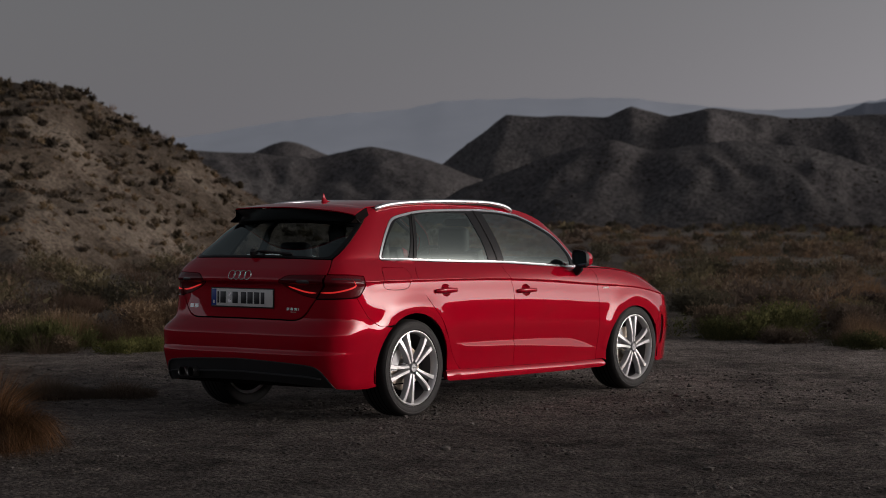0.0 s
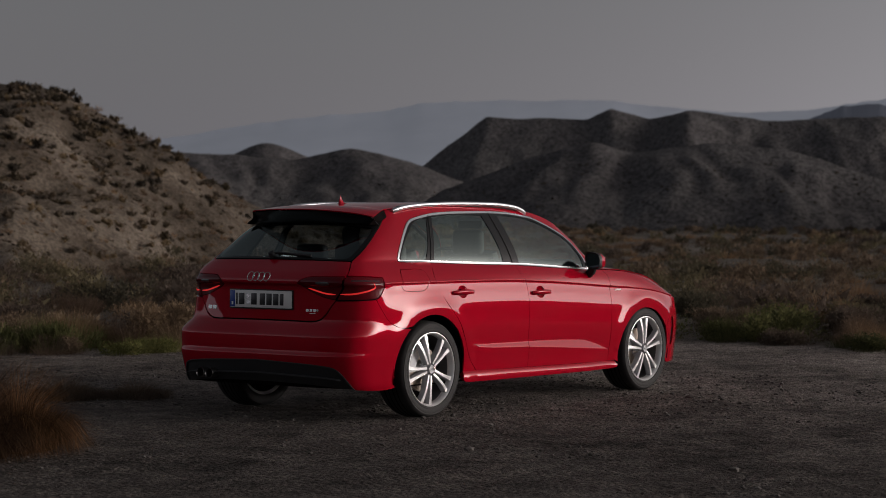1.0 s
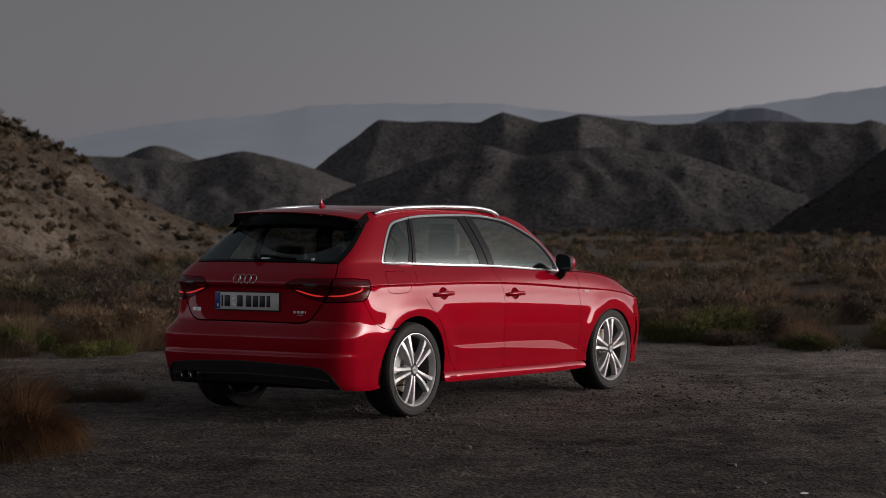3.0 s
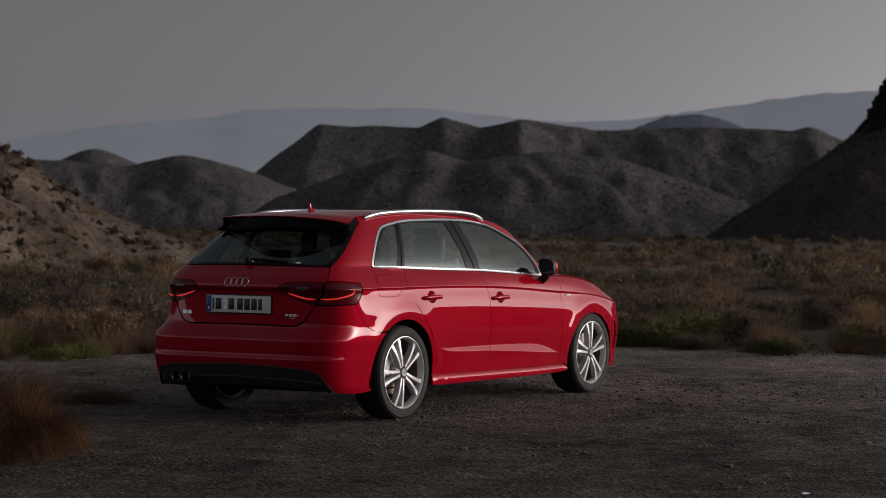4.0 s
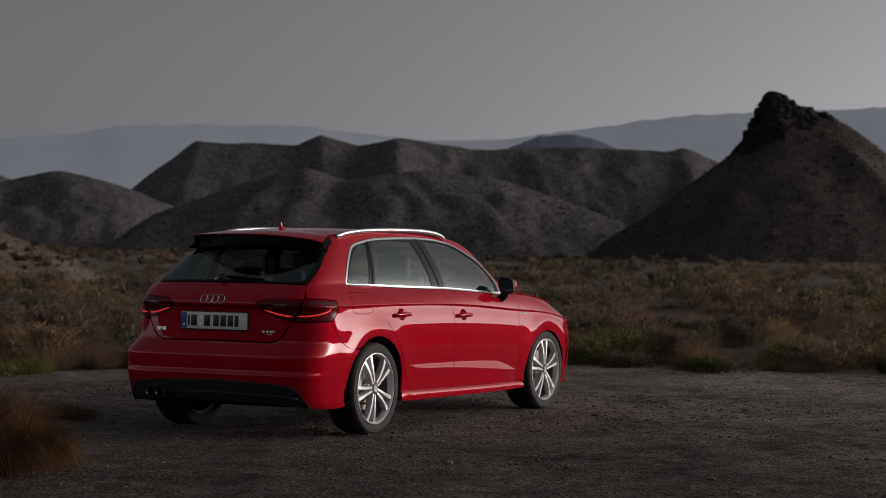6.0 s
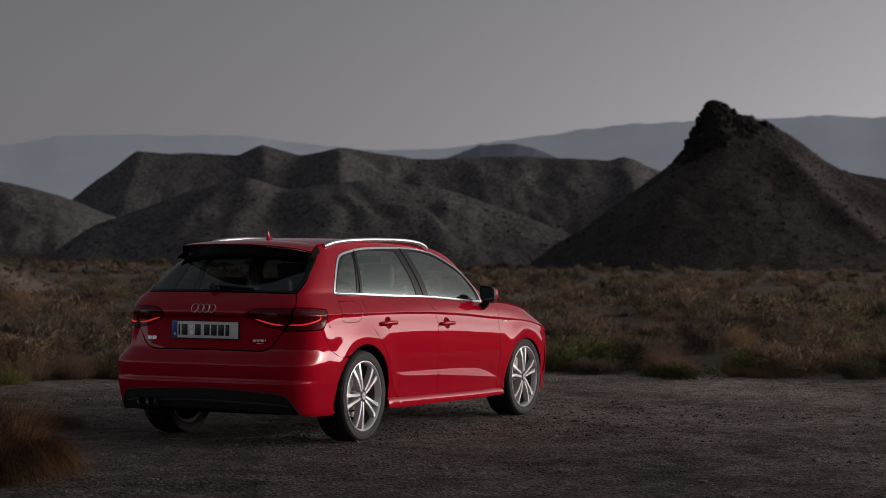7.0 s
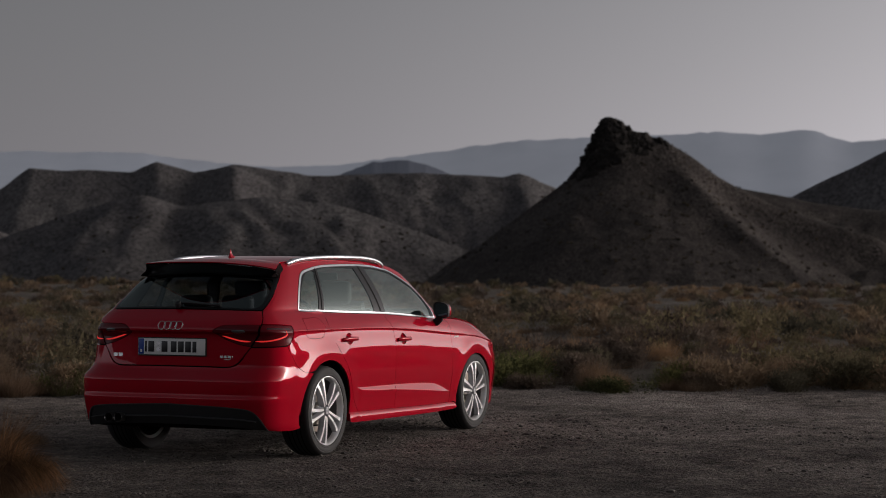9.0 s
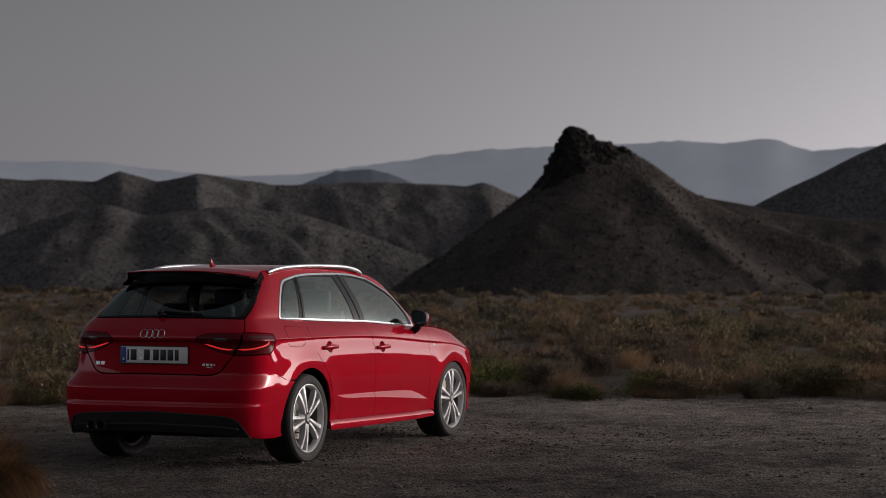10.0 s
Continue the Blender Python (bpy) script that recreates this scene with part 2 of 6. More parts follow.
    ob = sheet(name, X[sl], Y[sl], Z[sl], mat)
    return tagged(ob, label, "hill", kind="structure")


def polar(d, az):
    return d * math.cos(radians(az)), d * math.sin(radians(az))


R1 = [(215, 188, 3), (225.9, 175.5, 8.6), (228.5, 172.2, 12.0), (231.6, 167.9, 15.9), (240.0, 155.7, 15.6), (241.9, 152.8, 17.2),
      (245.0, 147.9, 15.5), (247.9, 142.9, 16.8), (253.3, 133.3, 15.3), (260.7, 118.4, 15.7), (265.7, 107.1, 15.2),
      (266.5, 105.1, 15.8), (268.4, 100.3, 13.8), (272, 90, 8)]
h_ridge = hill("hill_ridge", "long bare grey-brown desert ridge with sharp crests", R1, 0.30, 0.5, 0.8, 75, M_HILL, 1.5, 0.9, 11.0, 1.12, 1, crisp=0.85, jag=0.25)
# spurs in front of the ridge
h_spur = hill("hill_spur", "rounded grey-brown desert hill below the ridge", [(172, 131, 4), (178.4, 121.2, 8.3), (182, 116.9, 9.7), (184.5, 113.0, 8.4), (189.0, 105.4, 9.5),
     (192.8, 96.9, 8.5), (196.7, 88.7, 5.4), (201, 80, 2)], 0.24, 0.30, 0.7, 50, M_HILL, 1.0, 0.7, 9.0, 1.12, 3, crisp=0.6, jag=0.2)
h_knoll = hill("hill_knoll", "low rounded dark desert knoll", [(158, 192, 7), (172.9, 175.7, 9.5), (178.4, 170.0, 9.0), (184.3, 163.6, 8.4), (189.0, 158.1, 10.0), (193.6, 152.4, 8.1),
     (201, 144, 4)], 0.22, 0.35, 0.7, 50, M_HILL, 1.0, 0.7, 9.0, 1.12, 5, crisp=0.6, jag=0.2)
hill("hill_far_knoll", "small pointed desert knoll", [(285, 290, 9), (294.5, 280.1, 13.4), (299.8, 274.4, 16.2), (305.5, 268.0, 13.4), (315, 258, 8)], 0.35, 0.4, 1.2, 60, M_HILL, 1.5, 1.2, 14.0, 1.1, 6)
h_cone = hill("hill_cone", "steep dark conical desert hill with a rocky summit", [(165.5, 71.5, 1.0), (166.2, 70.0, 2.6), (167.7, 66.5, 5.6), (168.7, 64.0, 7.6), (170.1, 60.4, 10.5), (170.55, 59.4, 12.0), (170.75, 58.8, 13.7), (170.95, 58.2, 14.9), (171.05, 57.9, 15.6),
     (171.2, 57.4, 16.1), (171.5, 56.5, 16.2), (171.7, 55.9, 15.6), (172.0, 55.0, 14.95), (173.0, 52.2, 13.7), (173.9, 49.4, 12.0), (174.6, 47.3, 10.3), (176.2, 41.8, 7.3), (179, 33, 4.5)], 0.44, 0.45, 0.42, 48, M_CONE, 0.25, 0.25, 6.0, 1.06, 2, crisp=0.7, jag=0.10,
              ribs=[((173.0, 52.6, 12.6), (160.5, 36.0, 0.8), 0.62)], crag=(1.3, 13.4), skirt=(171.2, 57.2, 12.4, 0.68, 0.50, 0.50))
h_right = hill("hill_right", "dark rounded desert hill", [(248, 2, 25), (245.5, 22, 23), (242.8, 40.4, 18.6), (241.2, 48.5, 14.7), (239.2, 56.8, 10.6), (237, 66, 5)], 0.33, 0.4, 1.0, 75, M_HILL, 2.5, 1.6, 12.0, 1.12, 4)
h_low = hill("hill_low", "low dark slope between two hills", [(187, 58, 4.6), (189.0, 50.5, 9.9), (190.2, 46.7, 9.3), (191.7, 40.5, 8.0), (193.7, 31.2, 7.2), (198, 10, 5.4)], 0.22, 0.3, 0.8, 40, M_CONE, 1.0, 0.7, 8.0, 1.12, 0, jag=0.1)
LEFT_CREST = [(25.5, 56.5, 6.6), (31.0, 51.5, 6.5), (35.7, 46.6, 6.0), (37.7, 44.9, 5.7), (39.0, 43.8, 4.8), (40.5, 42.3, 3.6), (42.1, 40.8, 2.1), (43.9, 38.6, 0.9), (46, 36, -0.4)]
bank = hill("hill_bank", "sandy hillside dotted with dry shrubs", LEFT_CREST, 0.175, 0.25, 0.3, 40, M_LEFT, 0.5, 0.6, 4.2, 1.05, 7, crisp=0.4, jag=0.12)
HILLS = [(h_ridge, 1, 3600), (h_spur, .5, 2200), (h_knoll, .5, 1200), (h_cone, .3, 5000), (h_right, 1, 1400), (h_low, .3, 1500)]
# dark rocks that crown the cone
M_ROCK = soil("dark_summit_rock", (0.018, 0.016, 0.015), (0.034, 0.030, 0.028), (0.052, 0.046, 0.042), 1.2, 0.9, 1.0, 0.3)


def rock(rng, size):
    """An angular block of stone."""
    bm = bmesh.new()
    for _ in range(16):
        d = Vector(rng.normal(0, 1, 3)).normalized() * size * rng.uniform(.75, 1.1)
        bm.verts.new((d.x, d.y, d.z * .9))
    hull = bmesh.ops.convex_hull(bm, input=bm.verts)
    loose = list({g for g in hull["geom_interior"] + hull["geom_unused"] if isinstance(g, bmesh.types.BMVert)})
    bmesh.ops.delete(bm, geom=loose, context="VERTS")
    me = bpy.data.meshes.new("rock")
    bm.to_mesh(me)
    bm.free()
    me.materials.append(M_ROCK)
    return me


rng = np.random.RandomState(31)
crown = tagged(new("rock_outcrop"), "craggy dark rocks crowning the conical hill", "rocks")
crown.matrix_basis = pose(171.3, 57.2, 13.0)
co = np.empty(len(h_cone.data.vertices) * 3)
h_cone.data.vertices.foreach_get("co", co)
top = co.reshape(-1, 3)
top = top[(top[:, 2] > 10.4 + .62 * np.clip(57.5 - top[:, 1], 0, 9)) & (top[:, 0] < 173.2)]
for k in rng.choice(len(top), min(210, len(top)), replace=False):
    size = rng.uniform(.45, .95)
    ob = new("rock", rock(rng, size))
    ob.parent = crown
    ob.matrix_basis = pose(*(Vector(top[k]) - Vector((171.3, 57.2, 13.0 + .80 * size))))
# hills added out of view on the other sides; the tall ones darken the car's reflections
for i, (d, a0, a1, h) in enumerate(((160, -12, -42, 13), (210, -48, -84, 16), (260, -84, -134, 42), (230, -132, -176, 26), (200, 178, 130, 14), (170, 122, 82, 13))):
    pts = [(*polar(d + 10 * math.sin(3 * j + i), a0 + (a1 - a0) * j / 5), h * (0.25, 0.8, 1.05, 0.85, 1.0, 0.2)[j] * (0.85 + 0.1 * math.sin(5 * j + 2 * i))) for j in range(6)]
    hill("hill_valley", "bare brown desert hill, out of view, closing the valley", pts, 0.30, 0.4, 2.5, 65, M_HILL, 2.4, 1.6, 14.0, 1.12, i)

# far ranges, with haze painted in as blue-grey colour and a faint glow
M_FAR = backdrop_mat("haze_tinted_far_range", (0.142, 0.150, 0.173), 0.72)
M_MESA = backdrop_mat("haze_tinted_near_range", (0.075, 0.081, 0.10), 0.30)


def far_range(name, label, crest, depth, mat, k):
    """A distant range: a broken slope that rises from the plain to its crest."""
    az, hh = [], []
    for x, y, z in crest:
        az.append(math.degrees(math.atan2(y, x)))
        hh.append(z)
    d = math.hypot(crest[0][0], crest[0][1])
    f = curve(*sorted(zip(az, hh)))
    A = np.linspace(min(az), max(az), 260)
    T = np.linspace(0, 1, 26)
    AA, TT = np.meshgrid(A, T, indexing="ij")
    R = d + depth * (TT - 1)
    H = f(AA)
    n = fbm(AA * 1.3, TT * 3, 4, k)
    Z = H * TT ** 1.2 * (1 + 0.03 * n * (1 - TT)) - 3 * (1 - TT) + H * 0.012 * fbm(AA * 4, TT * 0 + 1, 3, k) * TT ** 9
    ob = sheet(name, R * np.cos(np.radians(AA)), R * np.sin(np.radians(AA)), Z, mat)
    return tagged(ob, label, "mountains", kind="structure")


FAR = [(2100, 2790, 110), (2300, 2620, 118), (2450.4, 2480.1, 131.9), (2548.4, 2379.3, 155.0), (2633.3, 2284.9, 172.1), (2708.8, 2194.9, 182.1), (2745.5, 2148.9, 193.9),
       (2845.1, 2015.3, 199.7), (2925, 1894, 200.0), (2971.4, 1821.5, 191.2), (3054.0, 1679.3, 178.0), (3090.8, 1610.6, 180.5),
       (3155.9, 1479.1, 197.9), (3241.6, 1280.7, 226.0), (3323.6, 1050.2, 236.3), (3351.7, 957.2, 239.7), (3367.2, 901.4, 235.4),
       (3384.1, 836.2, 241.7), (3403.7, 752.6, 221.5), (3419.4, 678.5, 225.6), (3450, 500, 232), (3480, 250, 215), (3490, -100, 190)]
far_range("backdrop_mountains", "pale blue-grey mountain range, haze in its colour", FAR, 900, M_FAR, 1)
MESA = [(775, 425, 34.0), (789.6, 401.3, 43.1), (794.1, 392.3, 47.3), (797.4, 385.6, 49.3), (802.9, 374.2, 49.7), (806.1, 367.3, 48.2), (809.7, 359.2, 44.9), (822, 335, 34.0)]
far_range("backdrop_mesa", "dark flat-topped hill, haze in its colour", MESA, 120, M_MESA, 3)
far_range("backdrop_foothills", "low blue-grey foothills, haze in their colour", [(846, 262, 28), (850, 244, 33), (852, 240, 36), (854, 232, 35.5), (856.5, 223, 34), (860, 209, 33), (866, 180, 26)], 100, M_MESA, 2)

# ---- the ground: one sheet to the horizon ----
LOT_X, LOT_Y, LOT_R = -2.0, -4.5, 11.4     # the gravel clearing


def ground_mat():
    m, n, l, b = nodes_of("gravel_and_scrub_soil")
    tc = n.new("ShaderNodeTexCoord")
    v = tc.outputs["Object"]
    patch, mid = noise_tex(n, l, v, 0.45, 5), noise_tex(n, l, v, 2.3, 8, 0.7)
    grit, peb = noise_tex(n, l, v, 38.0, 8, 0.85), n.new("ShaderNodeTexVoronoi")
    peb.inputs["Scale"].default_value = 34.0
    l.new(v, peb.inputs["Vector"])
    base = ramp(n, l, mid.outputs["Fac"], [(0.38, (0.037, 0.032, 0.029)), (0.62, (0.152, 0.135, 0.123))])
    pt = ramp(n, l, patch.outputs["Fac"], [(0.4, (0, 0, 0)), (0.68, (0.6, 0.6, 0.6))])
    base2 = mixed(n, l, pt.outputs["Color"], base.outputs["Color"], (0.22, 0.20, 0.187))
    gr = ramp(n, l, grit.outputs["Fac"], [(0.34, (0.45, 0.44, 0.43)), (0.5, (0.88, 0.88, 0.88)), (0.66, (1.45, 1.43, 1.40))])
    mul = n.new("ShaderNodeMix")
    mul.data_type, mul.blend_type = "RGBA", "MULTIPLY"
    mul.inputs[0].default_value = 0.85
    l.new(base2, mul.inputs[6])
    l.new(gr.outputs["Color"], mul.inputs[7])
    # single pebbles of differing tone
    peb2 = n.new("ShaderNodeTexVoronoi")
    peb2.inputs["Scale"].default_value = 75.0
    l.new(v, peb2.inputs["Vector"])
    bw = n.new("ShaderNodeSeparateColor")
    l.new(peb2.outputs["Color"], bw.inputs[0])
    pr = ramp(n, l, bw.outputs[0], [(0.0, (0.45, 0.45, 0.45)), (0.6, (0.95, 0.95, 0.95)), (1.0, (1.7, 1.65, 1.6))])
    mul2 = n.new("ShaderNodeMix")
    mul2.data_type, mul2.blend_type = "RGBA", "MULTIPLY"
    mul2.inputs[0].default_value = 0.6
    l.new(mul.outputs[2], mul2.inputs[6])
    l.new(pr.outputs["Color"], mul2.inputs[7])
    mul = mul2
    clod = noise_tex(n, l, v, 8.5, 6, 0.72)
    cl = ramp(n, l, clod.outputs["Fac"], [(0.38, (0.52, 0.50, 0.49)), (0.50, (0.95, 0.94, 0.93)), (0.62, (1.32, 1.30, 1.27))])
    mul3 = n.new("ShaderNodeMix")
    mul3.data_type, mul3.blend_type = "RGBA", "MULTIPLY"
    mul3.inputs[0].default_value = 0.85
    l.new(mul2.outputs[2], mul3.inputs[6])
    l.new(cl.outputs["Color"], mul3.inputs[7])
    mul = mul3
    # soil of the scrub land outside the clearing
    s_mid = noise_tex(n, l, v, 0.22, 6, 0.6)
    scrub = ramp(n, l, s_mid.outputs["Fac"], [(0.36, (0.084, 0.071, 0.060)), (0.50, (0.132, 0.114, 0.098)), (0.64, (0.180, 0.159, 0.137))])
    geo, dist = n.new("ShaderNodeNewGeometry"), n.new("ShaderNodeVectorMath")
    dist.operation = "DISTANCE"
    dist.inputs[1].default_value = (LOT_X, LOT_Y, 0)
    l.new(geo.outputs["Position"], dist.inputs[0])
    wob = n.new("ShaderNodeMath")
    wob.operation = "MULTIPLY_ADD"
    wob.inputs[1].default_value = 3.0
    l.new(mid.outputs["Fac"], wob.inputs[0])
    l.new(dist.outputs["Value"], wob.inputs[2])
    mr = n.new("ShaderNodeMapRange")
    mr.inputs["From Min"].default_value, mr.inputs["From Max"].default_value = LOT_R + 1.0, LOT_R + 2.2
    l.new(wob.outputs[0], mr.inputs["Value"])
    # light falloff painted into the colour: gravel dark near by, brighter further out
    far = n.new("ShaderNodeVectorMath")
    far.operation = "DISTANCE"
    far.inputs[1].default_value = (-4.5, 0.5, 0)
    l.new(geo.outputs["Position"], far.inputs[0])
    wide = n.new("ShaderNodeMath")
    wide.operation = "MULTIPLY_ADD"
    wide.inputs[1].default_value = 5.0
    l.new(patch.outputs["Fac"], wide.inputs[0])
    l.new(far.outputs["Value"], wide.inputs[2])
    lightening = n.new("ShaderNodeMapRange")
    lightening.inputs["From Min"].default_value, lightening.inputs["From Max"].default_value = 7.0, 15.0
    lightening.inputs["To Max"].default_value = 0.9
    l.new(wide.outputs[0], lightening.inputs["Value"])
    lightened = n.new("ShaderNodeMix")
    lightened.data_type, lightened.blend_type = "RGBA", "MULTIPLY"
    l.new(lightening.outputs["Result"], lightened.inputs[0])
    l.new(mul.outputs[2], lightened.inputs[6])
    lightened.inputs[7].default_value = (2.9, 2.86, 2.84, 1)
    mul = lightened
    col = mixed(n, l, mr.outputs["Result"], mul.outputs[2], scrub.outputs["Color"])
    l.new(col, b.inputs["Base Color"])
    b.inputs["Roughness"].default_value = 0.92
    b.inputs["Specular IOR Level"].default_value = 0.2
    b1, b2, b3 = n.new("ShaderNodeBump"), n.new("ShaderNodeBump"), n.new("ShaderNodeBump")
    b0 = n.new("ShaderNodeBump")
    b0.inputs["Strength"].default_value, b0.inputs["Distance"].default_value = 1.0, 0.10
    l.new(clod.outputs["Fac"], b0.inputs["Height"])
    l.new(b0.outputs["Normal"], b1.inputs["Normal"])
    for bb, s, dd, src in ((b1, 1.0, 0.18, mid.outputs["Fac"]), (b2, 1.0, 0.022, grit.outputs["Fac"]), (b3, 1.0, -0.02, peb.outputs["Distance"])):
        bb.inputs["Strength"].default_value, bb.inputs["Distance"].default_value = s, dd
        l.new(src, bb.inputs["Height"])
    l.new(b1.outputs["Normal"], b2.inputs["Normal"])
    l.new(b2.outputs["Normal"], b3.inputs["Normal"])
    l.new(b3.outputs["Normal"], b.inputs["Normal"])
    return m


def ground_z(x, y):
    """Height of the ground: level in the clearing, gently uneven outside."""
    x, y = np.asarray(x, float), np.asarray(y, float)
    r = np.hypot(x - LOT_X, y - LOT_Y)
    out = np.clip((r - LOT_R) / 14.0, 0, 1)
    near = 0.018 * fbm(x * 0.8, y * 0.8, 4, 2) * np.clip(np.hypot(np.maximum(np.abs(x - 1.3) - 1.6, 0), np.maximum(np.abs(y) - 1.0, 0)) / 1.5, 0, 1)
    near = near + .020 * fbm(x * 3.1, y * 3.1, 5, 5, .62) * (1 - out)
    return near + out * (0.28 * fbm(x / 9, y / 9, 4, 3) + 0.25 * fbm(x / 40, y / 40, 3, 4)) - 0.12 * out


rad = np.concatenate([np.linspace(0.02, 15, 215), np.geomspace(15.1, 260, 130), np.geomspace(270, 4600, 20)])
ang = np.linspace(0, 2 * math.pi, 433)
RR, AA = np.meshgrid(rad, ang, indexing="ij")
GX, GY = LOT_X + RR * np.cos(AA), LOT_Y + RR * np.sin(AA)
ground = sheet("ground", GX, GY, ground_z(GX, GY), ground_mat())
tagged(ground, "grey-brown gravel clearing in dry desert scrub land", "ground", kind="structure")


# ---- the car's skin ----
# plan outline of the body: from the rear's middle round the corner and along the side to the nose
PLAN_PTS = [(-.815, 0), (-.810, .24), (-.795, .47), (-.768, .62), (-.710, .725), (-.61, .780), (-.46, .802), (-.3, .812), (0, .824), (.5, .829), (1.2, .831), (2.0, .830),
            (2.6, .829), (2.9, .816), (3.1, .785), (3.25, .71), (3.36, .57), (3.44, .3), (3.47, 0)]
_d = np.concatenate([[0], np.cumsum([math.hypot(b[0] - a[0], b[1] - a[1]) for a, b in zip(PLAN_PTS[:-1], PLAN_PTS[1:])])])
PLAN_LEN = float(_d[-1])
plan_x, plan_y = curve(*zip(_d, [p[0] for p in PLAN_PTS])), curve(*zip(_d, [p[1] for p in PLAN_PTS]))
# lines along the side: heights and half widths
z_shoulder = curve((-.8, .888), (-.3, .886), (.3, .884), (.8, .877), (1.4, .852), (2.05, .808), (2.6, .772), (3.0, .715), (3.5, .56))
z_belt = curve((-.8, 1.035), (-.17, 1.016), (.137, 1.006), (.517, .991), (1.013, .976), (1.535, .947), (1.815, .930), (2.2, .922), (2.5, .897), (2.8, .845), (3.0, .785), (3.2, .71), (3.47, .60))
y_belt = curve((-.8, .668), (-.21, .680), (.136, .692), (1.0, .737), (1.778, .765), (2.6, .74), (3.5, .66))
z_edge = curve((-.5, 1.275), (-.3, 1.30), (0, 1.330), (.5, 1.358), (1.0, 1.354), (1.4, 1.320), (1.7, 1.235), (1.9, 1.12), (2.1, .98), (3.5, .9))
y_edge = curve((-.5, .47), (-.3, .485), (0, .51), (.7, .54), (1.4, .55), (1.8, .61), (2.2, .70), (3.5, .66))
# profile of the side below the shoulder: share of the height from the sill to the shoulder, and inset
low_inset = curve((0, .06), (.1, .036), (.2, .031), (.25, .028), (.34, .020), (.45, .010), (.6, .001), (.75, .001), (.88, .010), (.97, .021), (.985, .022), (1.0, .012))
# middle line of the rear: height and distance ahead of the rearmost point
rear_in = curve((.10, .22), (.18, .12), (.24, .055), (.30, .030), (.36, .012), (.40, .003), (.427, .0), (.434, .002), (.446, .008), (.456, .010), (.50, .009), (.55, .010), (.560, .014), (.575, .024), (.60, .042), (.625, .058), (.645, .066),
                (.84, .067), (.857, .064), (.872, .050), (.885, .026), (.90, .025), (.94, .060), (1.0, .150), (1.035, .205), (1.31, .60), (1.45, .76))
flatten = curve((.3, 0), (.90, 0), (1.03, .45), (1.25, .5), (1.6, .5))
# the upward-facing ledge low on the doors
ledge_top = curve((.3, .455), (.483, .453), (1.082, .446), (1.747, .424), (1.923, .392), (2.12, .342), (2.6, .30))
ledge_low = curve((.3, .455), (.47, .450), (.52, .436), (1.089, .409), (1.79, .363), (1.95, .352), (2.12, .341), (2.6, .30))



def side_width(x, z):
    """Half width of the body over a point of its side view."""
    zs, zb, ze = z_shoulder(x), z_belt(x), z_edge(x)
    ys = .830
    t = np.clip((z - .15) / (zs - .15), 0, 1)
    arch = 0.010 * np.exp(-((np.hypot(x, z - .31) - .40) / .07) ** 2) + 0.012 * np.exp(-((np.hypot(x - 2.637, z - .31) - .40) / .07) ** 2)
    lt, ll = ledge_top(x), ledge_low(x)
    ledge = .5 * (lt - ll) * np.clip((lt - z) / np.maximum(lt - ll, .001), 0, 1)
    # behind a crease in the rear quarter the side stands upright
    f = np.clip((x + .60) / .26, 0, 1)
    f = f * f * (3 - 2 * f)
    low = ys - np.where(t > .6, low_inset(t) * f + .001 * (1 - f), low_inset(t)) + arch + ledge
    u = np.clip((z - zs) / (zb - zs), 0, 1)
    yb = y_belt(x)
    mid = (ys - .001 - .011 * f) * (1 - u) + yb * u + .012 * np.sin(np.pi * u)
    w = np.clip((z - zb) / np.maximum(ze - zb, .02), 0, 1.25)
    top = yb + (y_edge(x) - yb) * w ** 1.35
    return np.where(z < zs, low, np.where(z < zb, mid, top))


def skin(s, z):
    """Point of the right-hand half of the skin: s metres along the plan, z height. Negative s is the other half."""
    s, z = np.broadcast_arrays(np.asarray(s, float), np.asarray(z, float))
    sg, a = np.where(s < 0, 1.0, -1.0), np.abs(s)
    xb, yb = plan_x(a), plan_y(a)
    w = 1 - np.clip((xb + .72) / 1.5, 0, 1)
    w = w * w * (3 - 2 * w)
    inset = rear_in(z)
    x = xb + inset * w - flatten(z) * np.clip(xb + .815, 0, .5) * w
    side = np.clip(side_width(x, z), 0, 2)
    return np.stack([x, sg * yb / .830 * side, z], -1)


def side_s(x, z):
    """Plan length at which the skin has this x, on the side."""
    x, z = np.broadcast_arrays(np.asarray(x, float), np.asarray(z, float))
    lo, hi = np.full(x.shape, .02), np.full(x.shape, PLAN_LEN)
    for _ in range(34):
        m = (lo + hi) / 2
        ahead = skin(m, z)[..., 0] > x
        lo, hi = np.where(ahead, lo, m), np.where(ahead, m, hi)
    return (lo + hi) / 2


def finish(name, me, mat, parent, label="", m=None):
    me.materials.append(mat)
    ob = new(name, me)
    if parent is not None:
        ob.parent = parent
    if m is not None:
        ob.matrix_basis = m
    if label:
        ob["label"] = label
    return ob


def part(name, bm, mat, parent, label="", m=None, smooth=True):
    """One bmesh as one mesh under a thing or a part."""
    me = bpy.data.meshes.new(name)
    bmesh.ops.recalc_face_normals(bm, faces=bm.faces)
    bm.to_mesh(me)
    bm.free()
    if smooth:
        me.polygons.foreach_set("use_smooth", np.ones(len(me.polygons), bool))
        me.set_sharp_from_angle(angle=radians(38))
    return finish(name, me, mat, parent, label, m)


def thing(name, label, category, m=None, group=""):
    ob = new(name)
    ob.empty_display_size = 0.1
    if m is not None:
        ob.matrix_basis = m
    return tagged(ob, label, category, group)


